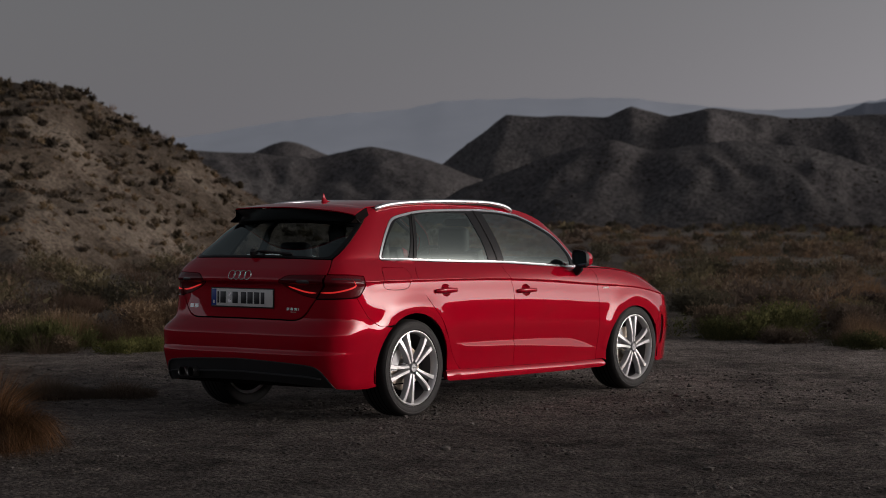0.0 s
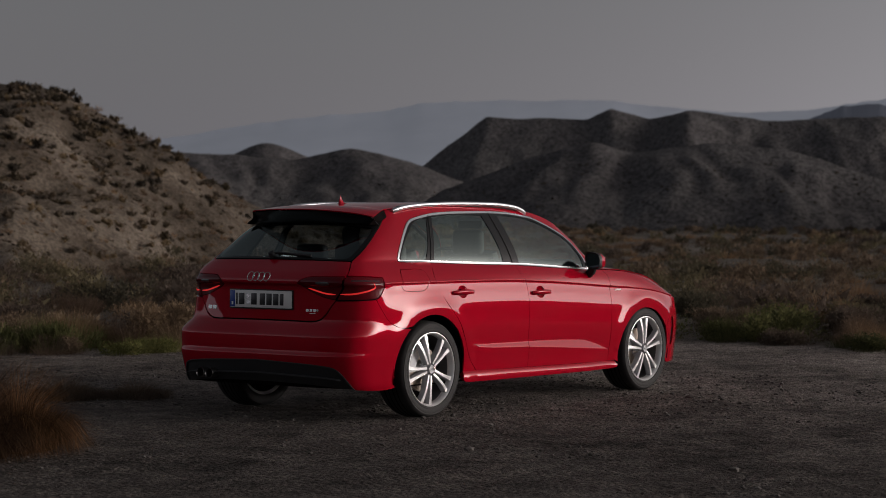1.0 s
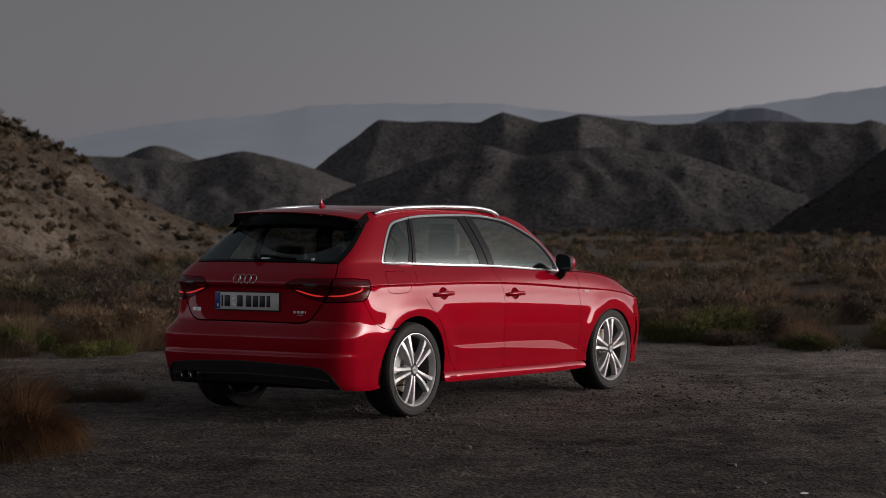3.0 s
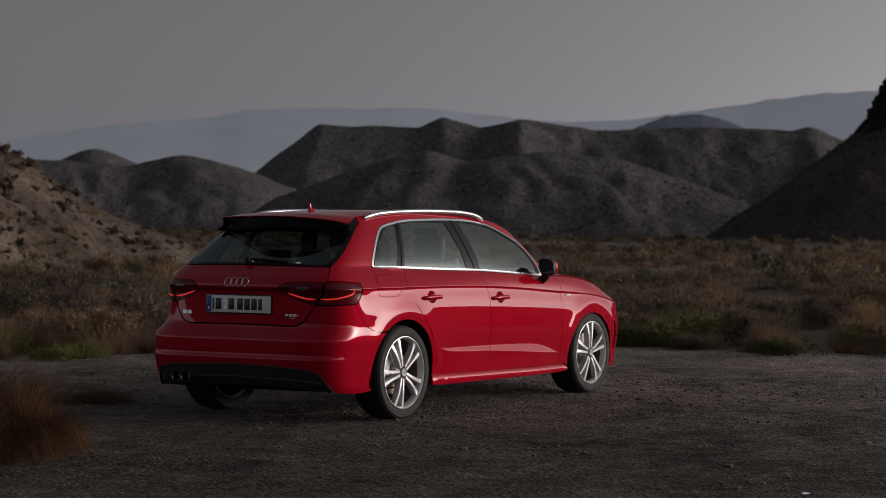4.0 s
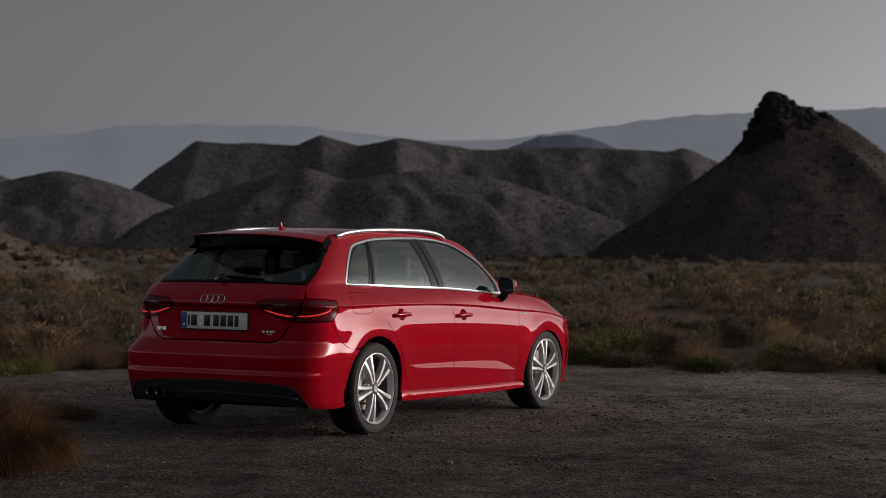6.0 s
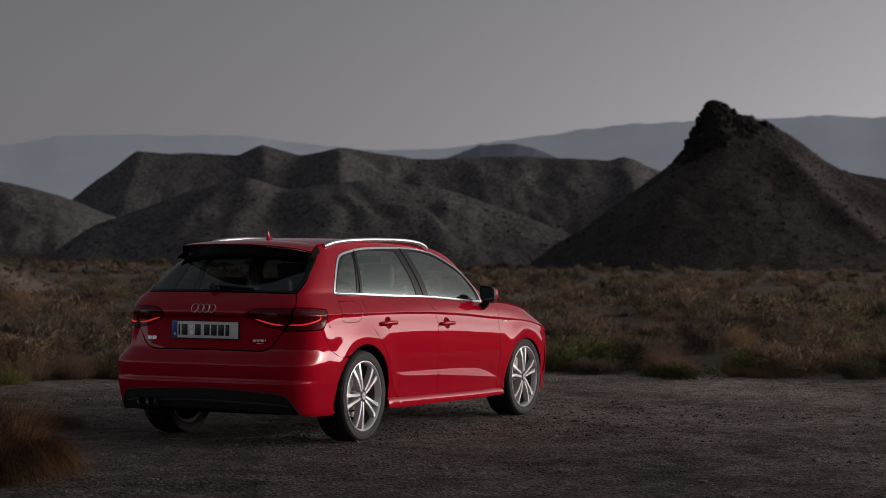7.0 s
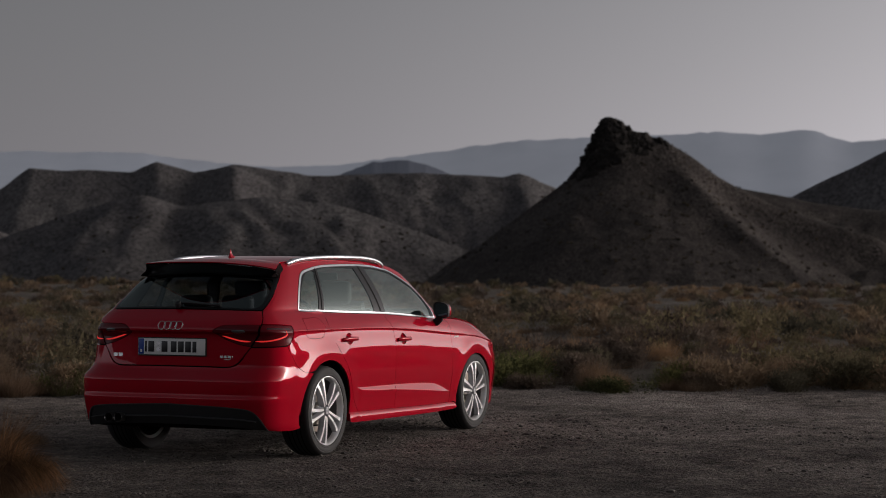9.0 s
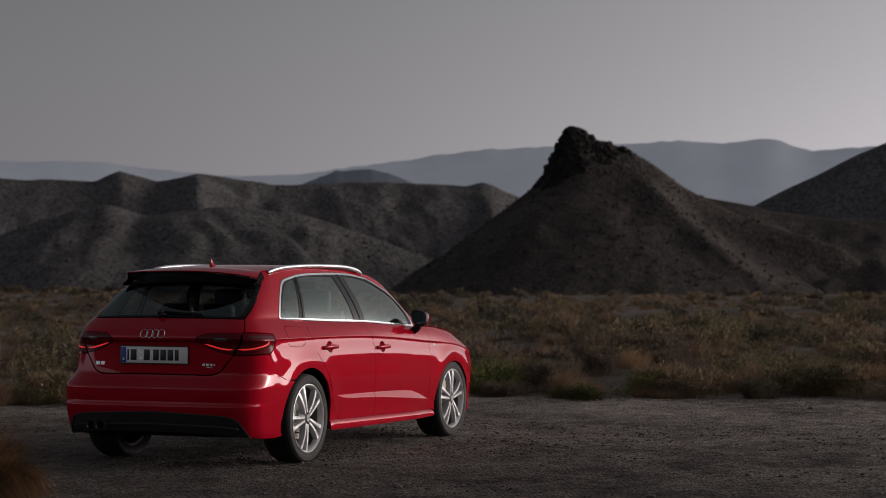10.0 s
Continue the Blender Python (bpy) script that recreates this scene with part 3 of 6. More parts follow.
def flow(pts, closed=True, step=.012):
    """A fine outline through points; a third entry marks a sharp corner."""
    n = len(pts)
    P = [np.array(p[:2], float) for p in pts]
    sharp = [len(p) > 2 for p in pts]
    out = []
    for i in range(n if closed else n - 1):
        a, b = P[i], P[(i + 1) % n]
        pa, nb = P[(i - 1) % n], P[(i + 2) % n]
        d = np.linalg.norm(b - a)
        ta = (b - a) if sharp[i] or (not closed and i == 0) else (b - pa) * d / max(np.linalg.norm(b - a) + np.linalg.norm(a - pa), 1e-6)
        tb = (b - a) if sharp[(i + 1) % n] or (not closed and i == n - 2) else (nb - a) * d / max(np.linalg.norm(nb - b) + np.linalg.norm(b - a), 1e-6)
        k = max(2, int(d / step))
        for j in range(k):
            t = j / k
            out.append(a * (1 + 2 * t) * (1 - t) ** 2 + ta * t * (1 - t) ** 2 + b * t * t * (3 - 2 * t) + tb * t * t * (t - 1))
    if not closed:
        out.append(P[-1])
    return np.array(out)


def shrink(loop, d):
    """The outline moved inwards by d."""
    nx, pv = np.roll(loop, -1, 0), np.roll(loop, 1, 0)
    t = nx - pv
    t /= np.maximum(np.linalg.norm(t, axis=1, keepdims=True), 1e-9)
    area = np.sum(loop[:, 0] * nx[:, 1] - nx[:, 0] * loop[:, 1])
    n = np.stack([-t[:, 1], t[:, 0]], 1) * (1 if area > 0 else -1)
    return loop + n * d


def inside(pts, loop):
    x, y = pts[:, 0], pts[:, 1]
    res = np.zeros(len(pts), bool)
    x0, y0 = loop[:, 0], loop[:, 1]
    x1, y1 = np.roll(x0, -1), np.roll(y0, -1)
    for a, b, c, d in zip(x0, y0, x1, y1):
        if b == d:
            continue
        cr = (b > y) != (d > y)
        res ^= cr & (x < (c - a) * (y - b) / (d - b) + a)
    return res


def to_s(loop):
    """An outline given as (x, z) of the side view, in plan lengths."""
    loop = np.asarray(loop)
    return np.stack([side_s(loop[:, 0], loop[:, 1]), loop[:, 1]], 1)


def fill(loop, holes, step, guides=()):
    """Triangles that fill an outline with holes, with an even grid inside."""
    lo, hi = loop.min(0), loop.max(0)
    gx, gy = np.meshgrid(np.arange(lo[0] + step / 2, hi[0], step), np.arange(lo[1] + step / 2, hi[1], step), indexing="ij")
    gx = gx + (np.arange(gx.shape[1]) % 2)[None, :] * step / 2
    g = np.stack([gx.ravel(), gy.ravel()], 1)
    g = g[inside(g, loop)]
    rims = [loop, *holes]
    for h in holes:
        g = g[~inside(g, h)]
    rim = np.concatenate(rims)
    if len(g):
        near = np.full(len(g), 9.0)
        for k in range(0, len(rim), 64):
            near = np.minimum(near, np.linalg.norm(g[:, None] - rim[None, k:k + 64], axis=2).min(1))
        g = g[near > step * .4]
    if len(guides):
        q = np.concatenate(guides)
        q = q[(q > lo).all(1) & (q < hi).all(1)]
        q = q[inside(q, loop)]
        for h in holes:
            q = q[~inside(q, h)]
        if len(q):
            far = np.full(len(q), 9.0)
            for k in range(0, len(rim), 64):
                far = np.minimum(far, np.linalg.norm(q[:, None] - rim[None, k:k + 64], axis=2).min(1))
            q = q[far > .0022]
        if len(q):
            near = np.full(len(g), 9.0)
            for k in range(0, len(q), 64):
                near = np.minimum(near, np.linalg.norm(g[:, None] - q[None, k:k + 64], axis=2).min(1))
            g = np.concatenate([g[near > .012], q])
    edges, base = [], 0
    for r in rims:
        edges += [(base + i, base + (i + 1) % len(r)) for i in range(len(r))]
        base += len(r)
    v = [Vector(p) for p in np.concatenate([rim, g])]
    co, _, fa, *_ = cdt(v, edges, [], 0, 1e-6)
    co = np.array([tuple(c) for c in co])
    fa = np.array([f for f in fa if len(f) == 3])
    c = co[fa].mean(1)
    ok = inside(c, loop)
    for h in holes:
        ok &= ~inside(c, h)
    return co, fa[ok]


def patch(name, loop, mat, parent, holes=(), where=None, step=.03, off=0.0, depth=.012, gap=.002, label="", flip=False, round_in=.0012, belly=None, guides=()):
    """A panel cut out of a curved surface: its outline in the surface's own coordinates, an edge turned inwards, true normals."""
    where = where or skin
    loop = shrink(np.asarray(loop), gap)
    holes = [shrink(np.asarray(h), -gap) for h in holes]
    co, fa = fill(loop, holes, step, guides)
    u, v = co[:, 0], co[:, 1]
    e = .0015
    P = where(u, v)
    N = np.cross(where(u + e, v) - where(u - e, v), where(u, v + e) - where(u, v - e))
    N /= np.maximum(np.linalg.norm(N, axis=1, keepdims=True), 1e-12)
    out = np.sum(N * (P - np.array((1.2, 0, .55))), 1)
    N[out < 0] *= -1
    P = P + N * off
    if belly is not None:
        N0 = N.copy()
        bent = lambda a, b: where(a, b) + N0 * (off + belly(a, b))[:, None]
        P = bent(u, v)
        N = np.cross(bent(u + e, v) - bent(u - e, v), bent(u, v + e) - bent(u, v - e))
        N /= np.maximum(np.linalg.norm(N, axis=1, keepdims=True), 1e-12)
        N[np.sum(N * N0, 1) < 0] *= -1
    count = {}
    for a, b, c in fa:
        for p, q in ((a, b), (b, c), (c, a)):
            k = (min(p, q), max(p, q))
            count[k] = count.get(k, 0) + 1
    rim = [k for k, n in count.items() if n == 1]
    ids = sorted({i for k in rim for i in k})
    new_id = {i: len(P) + j for j, i in enumerate(ids)}
    low_id = {i: len(P) + len(ids) + j for j, i in enumerate(ids)}
    P2 = P.copy()
    P2[ids] -= N[ids] * round_in
    V = np.concatenate([P2, P2[ids], P[ids] - N[ids] * depth])
    Nf = np.zeros((len(V), 3))
    Nf[:len(P)] = N
    faces = fa.tolist()
    tri_of = {}
    for f in fa:
        for p, q in ((f[0], f[1]), (f[1], f[2]), (f[2], f[0])):
            tri_of[(min(p, q), max(p, q))] = f
    for a, b in rim:
        f = tri_of[(a, b)]
        o = (set(f) - {a, b}).pop()
        t = P[b] - P[a]
        side = np.cross(t, N[a])
        if np.dot(side, P[a] - P[o]) < 0:
            side = -side
        side /= max(np.linalg.norm(side), 1e-12)
        for i in (a, b):
            Nf[new_id[i]] += side
            Nf[low_id[i]] += side
        faces.append((new_id[a], new_id[b], low_id[b], low_id[a]))
    Nf /= np.maximum(np.linalg.norm(Nf, axis=1, keepdims=True), 1e-12)
    # wind every face after its normals
    f3 = np.array([f[:3] for f in faces])
    fn = np.cross(V[f3[:, 1]] - V[f3[:, 0]], V[f3[:, 2]] - V[f3[:, 0]])
    good = np.sum(fn * Nf[f3].sum(1), 1) >= 0
    fixed = [f if k else f[::-1] for f, k in zip(faces, good)]
    if flip:
        V = V * np.array((1, -1, 1))
        Nf = Nf * np.array((1, -1, 1))
        fixed = [tuple(f)[::-1] for f in fixed]
    me = bpy.data.meshes.new(name)
    me.from_pydata(V.tolist(), [], [list(f) for f in fixed])
    me.polygons.foreach_set("use_smooth", np.ones(len(me.polygons), bool))
    me.update()
    me.normals_split_custom_set_from_vertices(Nf.tolist())
    return finish(name, me, mat, parent, label)


def box(bm, x0, x1, y0, y1, z0, z1, bevel=0.0, seg=2):
    r = bmesh.ops.create_cube(bm, size=1, matrix=Matrix.Translation(((x0 + x1) / 2, (y0 + y1) / 2, (z0 + z1) / 2)) @ Matrix.Diagonal((x1 - x0, y1 - y0, z1 - z0, 1)))
    if bevel:
        ed = list({e for v in r["verts"] for e in v.link_edges})
        bmesh.ops.bevel(bm, geom=ed, offset=bevel, segments=seg, affect="EDGES", profile=0.5)
    return bm


def lathe(profile, n=64, closed=False):
    """A turned body about the y axis from (radius, y) pairs."""
    bm = bmesh.new()
    rings = []
    for r, y in profile:
        rings.append([bm.verts.new((r * math.cos(2 * math.pi * i / n), y, r * math.sin(2 * math.pi * i / n))) for i in range(n)])
    pairs = list(zip(rings[:-1], rings[1:])) + ([(rings[-1], rings[0])] if closed else [])
    for a, b in pairs:
        for i in range(n):
            bm.faces.new((a[i], a[(i + 1) % n], b[(i + 1) % n], b[i]))
    return bm


def sweep(path, section, closed_ends=True, up=(0, 0, 1)):
    """A section (list of (across, up) at each station, or one for all) along a path."""
    bm = bmesh.new()
    rings = []
    P = [Vector(p) for p in path]
    for i, p in enumerate(P):
        t = (P[min(i + 1, len(P) - 1)] - P[max(i - 1, 0)]).normalized()
        a = t.cross(Vector(up)).normalized()
        u = a.cross(t)
        sec = section(i / (len(P) - 1)) if callable(section) else section
        rings.append([bm.verts.new(p + a * q[0] + u * q[1]) for q in sec])
    k = len(rings[0])
    for r0, r1 in zip(rings[:-1], rings[1:]):
        for i in range(k):
            bm.faces.new((r0[i], r0[(i + 1) % k], r1[(i + 1) % k], r1[i]))
    if closed_ends:
        bm.faces.new(rings[0][::-1])
        bm.faces.new(rings[-1])
    return bm


def oval(w, h, n=12, power=1.0):
    return [(w * math.copysign(abs(math.cos(2 * math.pi * i / n)) ** power, math.cos(2 * math.pi * i / n)),
             h * math.copysign(abs(math.sin(2 * math.pi * i / n)) ** power, math.sin(2 * math.pi * i / n))) for i in range(n)]


def grid_part(name, f, nu, nv, mat, parent, label="", thick=0.0):
    """A sheet from a function of (u, v), each 0 to 1."""
    bm = bmesh.new()
    vs = [[bm.verts.new(f(i / nu, j / nv)) for j in range(nv + 1)] for i in range(nu + 1)]
    for i in range(nu):
        for j in range(nv):
            bm.faces.new((vs[i][j], vs[i + 1][j], vs[i + 1][j + 1], vs[i][j + 1]))
    if thick:
        bmesh.ops.recalc_face_normals(bm, faces=bm.faces)
        bmesh.ops.solidify(bm, geom=bm.faces[:], thickness=thick)
    return part(name, bm, mat, parent, label)


# ---- materials of the car ----
def paint():
    m, n, l, b = nodes_of("red_pearl_paint")
    tc = n.new("ShaderNodeTexCoord")
    nz = noise_tex(n, l, tc.outputs["Object"], 900.0, 2)
    c = ramp(n, l, nz.outputs["Fac"], [(0.3, (0.31, 0.0008, 0.011)), (0.7, (0.40, 0.0013, 0.016))])
    l.new(c.outputs["Color"], b.inputs["Base Color"])
    b.inputs["Roughness"].default_value = 0.42
    b.inputs["Metallic"].default_value = 0.12
    b.inputs["Coat Weight"].default_value = 0.9
    b.inputs["Coat Roughness"].default_value = 0.008
    b.inputs["Coat IOR"].default_value = 1.48
    b.inputs["Specular IOR Level"].default_value = 0.0
    return m


def glazing(name, tint, face):
    """Car glass: it lets tinted light through and mirrors at its face, more at a slant."""
    m = bpy.data.materials.new(name)
    m.use_nodes = True
    n, l = m.node_tree.nodes, m.node_tree.links
    n.clear()
    o, mx, tr, gl, lw, pw, ad = (n.new(k) for k in ("ShaderNodeOutputMaterial", "ShaderNodeMixShader", "ShaderNodeBsdfTransparent", "ShaderNodeBsdfGlossy", "ShaderNodeLayerWeight", "ShaderNodeMath", "ShaderNodeMath"))
    tr.inputs["Color"].default_value = (*tint, 1)
    gl.inputs["Color"].default_value = (0.86, 1.0, 0.96, 1)
    gl.inputs["Roughness"].default_value = 0.01
    lw.inputs["Blend"].default_value = 0.5
    pw.operation, ad.operation = "POWER", "MULTIPLY_ADD"
    pw.inputs[1].default_value = 5.0
    ad.inputs[1].default_value, ad.inputs[2].default_value = 1 - face, face
    l.new(lw.outputs["Facing"], pw.inputs[0])
    l.new(pw.outputs[0], ad.inputs[0])
    l.new(ad.outputs[0], mx.inputs[0])
    l.new(tr.outputs[0], mx.inputs[1])
    l.new(gl.outputs[0], mx.inputs[2])
    l.new(mx.outputs[0], o.inputs["Surface"])
    return m


M_PAINT = paint()
M_SHELL = plain("dark_metal_and_shade", (0.006, 0.004, 0.004), 0.9)
M_SHELL.node_tree.nodes["Principled BSDF"].inputs["Specular IOR Level"].default_value = 0.05
M_GLASS = glazing("side_glass", (0.80, 0.90, 0.86), 0.11)
M_PRIVACY = glazing("dark_rear_glass", (0.30, 0.33, 0.38), 0.13)
M_BLACK = plain("gloss_black_trim", (0.008, 0.008, 0.009), 0.30, 0, 0.0, 0.22)
M_PLASTIC = plain("black_textured_plastic", (0.011, 0.011, 0.012), 0.6, grain=0.3, grain_size=900)
M_GRILLE = plain("grey_textured_plastic", (0.040, 0.040, 0.042), 0.5, grain=0.4, grain_size=500)
M_CHROME = plain("bright_aluminium_trim", (0.90, 0.90, 0.92), 0.24, 1.0)
M_RAIL = plain("satin_aluminium", (0.90, 0.90, 0.93), 0.30, 1.0, grain=0.04, grain_size=90)
M_RUBBER = plain("tyre_rubber", (0.011, 0.0105, 0.0105), 0.72, grain=0.5, grain_size=160)
M_ALLOY = plain("machined_alloy", (0.80, 0.80, 0.80), 0.33, 0.6, 0.3)
M_ALLOY_D = plain("grey_painted_alloy", (0.46, 0.465, 0.48), 0.36, 0.5, 0.4)
M_BARREL = plain("dull_rim_barrel", (0.17, 0.17, 0.18), 0.45, 0.6, grain=0.1)
M_STEEL = plain("brake_steel", (0.42, 0.36, 0.30), 0.40, 0.9, grain=0.3, grain_size=120)
M_CABIN = plain("dark_cabin_lining", (0.022, 0.021, 0.022), 0.8, grain=0.3, grain_size=300)
M_SEAT = plain("grey_seat_leather", (0.030, 0.029, 0.029), 0.6, grain=0.25, grain_size=220)
M_LAMP = plain("smoked_red_lamp_lens", (0.10, 0.004, 0.008), 0.16, 0, 0.0, 0.25)
M_LAMP_D = plain("dark_lamp_housing", (0.055, 0.012, 0.015), 0.25, 0.3, 1.0)
M_WHITE = plain("white_plate", (0.78, 0.78, 0.76), 0.35, grain=0.05)
M_TIP = plain("dark_exhaust_steel", (0.30, 0.29, 0.29), 0.28, 1.0)
M_CLEAR = plain("grey_clear_lens", (0.12, 0.115, 0.12), 0.15, 0.2)
M_BLUE = plain("blue_plate_band", (0.01, 0.05, 0.30), 0.35, grain=0.05)
M_INK = plain("black_plate_ink", (0.012, 0.012, 0.014), 0.4, grain=0.05)
M_MIRROR = plain("mirror_glass", (0.13, 0.14, 0.16), 0.02, 1.0)
M_GLOW = bpy.data.materials.new("red_tail_light")
M_GLOW.use_nodes = True
_b = M_GLOW.node_tree.nodes["Principled BSDF"]
_b.inputs["Base Color"].default_value = (0.5, 0.01, 0.01, 1)
_b.inputs["Emission Color"].default_value = (1.0, 0.035, 0.03, 1)
_b.inputs["Emission Strength"].default_value = 0.42


# ---- the car ----
CAR_Y = -0.02
car = thing("car", "glossy red five-door hatchback parked on gravel with its tail lights on", "car", pose(0, CAR_Y, 0))
HUB_R, HUB_F, HUB_Z = 0.0, 2.637, .312


def arc(cx, cz, rx, rz, a0, a1, n=30):
    return [(cx + rx * math.cos(radians(a0 + (a1 - a0) * i / n)), cz + rz * math.sin(radians(a0 + (a1 - a0) * i / n))) for i in range(n + 1)]


ARCH_R = (-.005, .312, .356, .358)
ARCH_F = (2.612, .295, .362, .330)


def skirt_top(x):
    return .283 - .0165 * (x - .33)


# outlines of the side view, (x, z)
CHROME = [(-.183, 1.036), (-.166, 1.0155), (.137, 1.0065), (.517, .9915), (1.013, .976), (1.535, .9465), (1.815, .929), (1.915, .9225, 1), (1.905, 1.03), (1.850, 1.135), (1.672, 1.232),
          (1.477, 1.304), (1.353, 1.322), (1.221, 1.3365), (.965, 1.3465), (.64, 1.345), (.379, 1.336), (.204, 1.313), (.098, 1.289), (.030, 1.248), (-.096, 1.137)]
chrome_out = flow(CHROME)
chrome_in = shrink(chrome_out, .0135)
SEAM_C = [(.060, .93), (.048, .885), (.127, .766), (.189, .696), (.264, .62), (.33, .51), (.374, .42), (.41, .36), (.455, .315)]
SEAM_B = [(1.021, .914), (1.058, .865), (1.078, .80), (1.077, .6), (1.078, .43)]
# tail lamp, (plan length, z)
LAMP_IN = flow([(.326, .879), (.345, .898), (.411, .926), (.52, .931), (.695, .933, 1), (.588, .783, 1), (.50, .800), (.404, .834), (.352, .860)], step=.008)
LAMP_OUT = flow([(.703, .933, 1), (.85, .929), (.984, .919, 1), (.972, .892), (.926, .840), (.893, .803), (.858, .790), (.72, .783), (.597, .781, 1)], step=.008)
FLAP = flow([(-.238, .964), (-.172, .968), (-.030, .966), (-.006, .938), (-.040, .851), (-.098, .829), (-.262, .834), (-.290, .868)])
FLAP = np.array([(x, z) for x, z in FLAP])
CUPS = [flow([(cx + .052 * math.cos(a), cz + .040 * math.sin(a)) for a in np.linspace(0, 2 * math.pi, 14)[:-1]], step=.01) for cx, cz in ((.328, .811), (1.228, .785))]

roof_top = lambda x: z_edge(x) + .028
_gx = np.arange(-.52, 3.1, .016)
CREASES = []
for dz in (.010, .004, .0005, -.0035, -.0075, -.012, -.017, -.026):
    CREASES.append(to_s(np.stack([_gx, z_shoulder(_gx) + dz], 1)))
_lx = np.arange(.44, 2.13, .016)
for t in (-.35, -.03, .03, .35, .65, .97, 1.03, 1.35):
    CREASES.append(to_s(np.stack([_lx, ledge_top(_lx) * (1 - t) + ledge_low(_lx) * t], 1)))
_ry = np.arange(-1.15, 1.16, .018)
REAR_LINES = [np.stack([_ry, np.full(len(_ry), z)], 1) for z in (.396, .404, .412, .420, .427, .434, .442, .452, .462, .474, .490, .545, .552, .558, .564, .571, .578, .586, .594, .602, .612, .845, .853, .860, .867, .874, .881, .888, .895, .902)]
PILLAR = [(2.075, .945), (1.995, 1.06), (1.90, 1.165), (1.74, 1.27), (1.58, 1.325), (1.40, 1.352)]
for sg, fl in (("right", False), ("left", True)):
    # body side: quarter, roof pillar and sill in one pressing
    upper = [(x, float(roof_top(x))) for x in np.linspace(1.25, -.06, 16)]
    rear_edge = [(.905, 1.262), (.872, 1.200), (.835, 1.130), (.79, 1.065), (.755, 1.020), (.722, .960)]
    lamp_edge = [(.708, .938, 1), (.85, .934), (.990, .923, 1), (.978, .890), (.931, .838), (.897, .799), (.866, .786, 1)]
    bump_edge = [(.894, .744), (.923, .705), (.974, .648), (1.056, .611), (1.120, .5965)]
    head = to_s(np.array([(.137, 1.0055), (-.163, 1.0145), (-.186, 1.036), (-.098, 1.138), (.028, 1.250), (.097, 1.291), (.203, 1.315), (.379, 1.338), (.64, 1.347), (.965, 1.3485), (1.221, 1.3385),
                          (1.353, 1.324), (1.478, 1.306), (1.674, 1.234), (1.852, 1.137), (1.908, 1.03), (1.918, .928)]))
    top = to_s(np.array(PILLAR + upper))
    arch_pts = to_s(np.array(arc(*ARCH_R, 125, 12, 26)))
    seam = to_s(np.array(SEAM_C[::-1]))
    body = [tuple(p) for p in head] + [(*top[0], 1)] + [tuple(p) for p in top[1:-1]] + [(*top[-1], 1)] + rear_edge + lamp_edge + bump_edge + [tuple(p) for p in arch_pts] \
        + [(*to_s(np.array([(.352, .268)]))[0], 1), (*to_s(np.array([(.505, .268)]))[0], 1)] + [tuple(p) for p in seam]
    patch("body_side", flow(body), M_PAINT, car, holes=[to_s(FLAP)], flip=fl, step=.026, gap=.0018, guides=CREASES)
    patch("pillar_lining", flow(body, step=.03), M_CABIN, car, flip=fl, step=.05, gap=.004, off=-.016, depth=.002, round_in=0)
    patch("fuel_flap", to_s(FLAP), M_PAINT, car, flip=fl, step=.03, gap=.0015, guides=CREASES)
    rd = [(.137, 1.006, 1), (.517, .991), (1.021, .976, 1)] + SEAM_B + [(1.077, skirt_top(1.077) - .004, 1), (.50, skirt_top(.50) - .004, 1)] + SEAM_C[::-1]
    fd = [(1.021, .976, 1), (1.535, .9465), (2.094, .920, 1), (2.126, .887), (2.134, .822), (2.137, .55), (2.128, skirt_top(2.128) - .004, 1), (1.077, skirt_top(1.077) - .004, 1)] + SEAM_B[::-1]
    for dn, loop, cup, hx in (("rear_door", rd, CUPS[0], (.213, .432, .812)), ("front_door", fd, CUPS[1], (1.119, 1.335, .786))):
        door = patch(dn, to_s(flow(loop)), M_PAINT, car, holes=[to_s(cup)], flip=fl, step=.026, guides=CREASES)
        # handle: a dished recess and a bar across it
        c = cup.mean(0)
        ss = to_s(cup)
        cs = ss.mean(0)
        rad_of = lambda u, v, cs=cs: np.clip(1 - np.hypot((u - cs[0]) / .053, (v - cs[1]) / .041), 0, 1)
        patch("handle_recess", ss, M_PAINT, door, flip=fl, step=.009, gap=-.001, depth=.004, off=-.002, belly=lambda u, v, r=rad_of: -.028 * np.sqrt(r(u, v)), label="red dished recess behind the handle")
        pts = []
        for t in np.linspace(0, 1, 15):
            x = hx[0] + (hx[1] - hx[0]) * t
            p = skin(side_s(x, hx[2]), hx[2])
            pts.append((p[0], (p[1] - .006 - .026 * math.sin(math.pi * t) ** .45) * (-1 if fl else 1), hx[2] - .004 + .004 * math.sin(math.pi * t)))
        part("door_handle", sweep(pts, lambda t: oval(.009 + .003 * math.sin(math.pi * t), .0115 + .004 * math.sin(math.pi * t) ** .5, 12)), M_PAINT, door, "red bar-shaped door handle")
    fender = [(2.094, .920, 1), (2.20, .918), (2.5, .893), (2.8, .842), (3.0, .782), (3.09, .748, 1), (3.04, .66), (2.985, .57), (2.93, .475, 1)] \
        + arc(*ARCH_F, 33, 190, 30) + [(2.215, .252, 1), (2.128, skirt_top(2.128) - .004, 1), (2.137, .55), (2.134, .822), (2.126, .887)]
    fen = patch("front_fender", to_s(flow(fender)), M_PAINT, car, flip=fl, step=.026, guides=CREASES)
    # white bars stand in for the bright reflection on a chrome badge
    bm = bmesh.new()
    for i in range(5):
        a = skin(side_s(2.205 + i * .017, .772), .772)
        y = (a[1] - .0015) * (-1 if fl else 1)
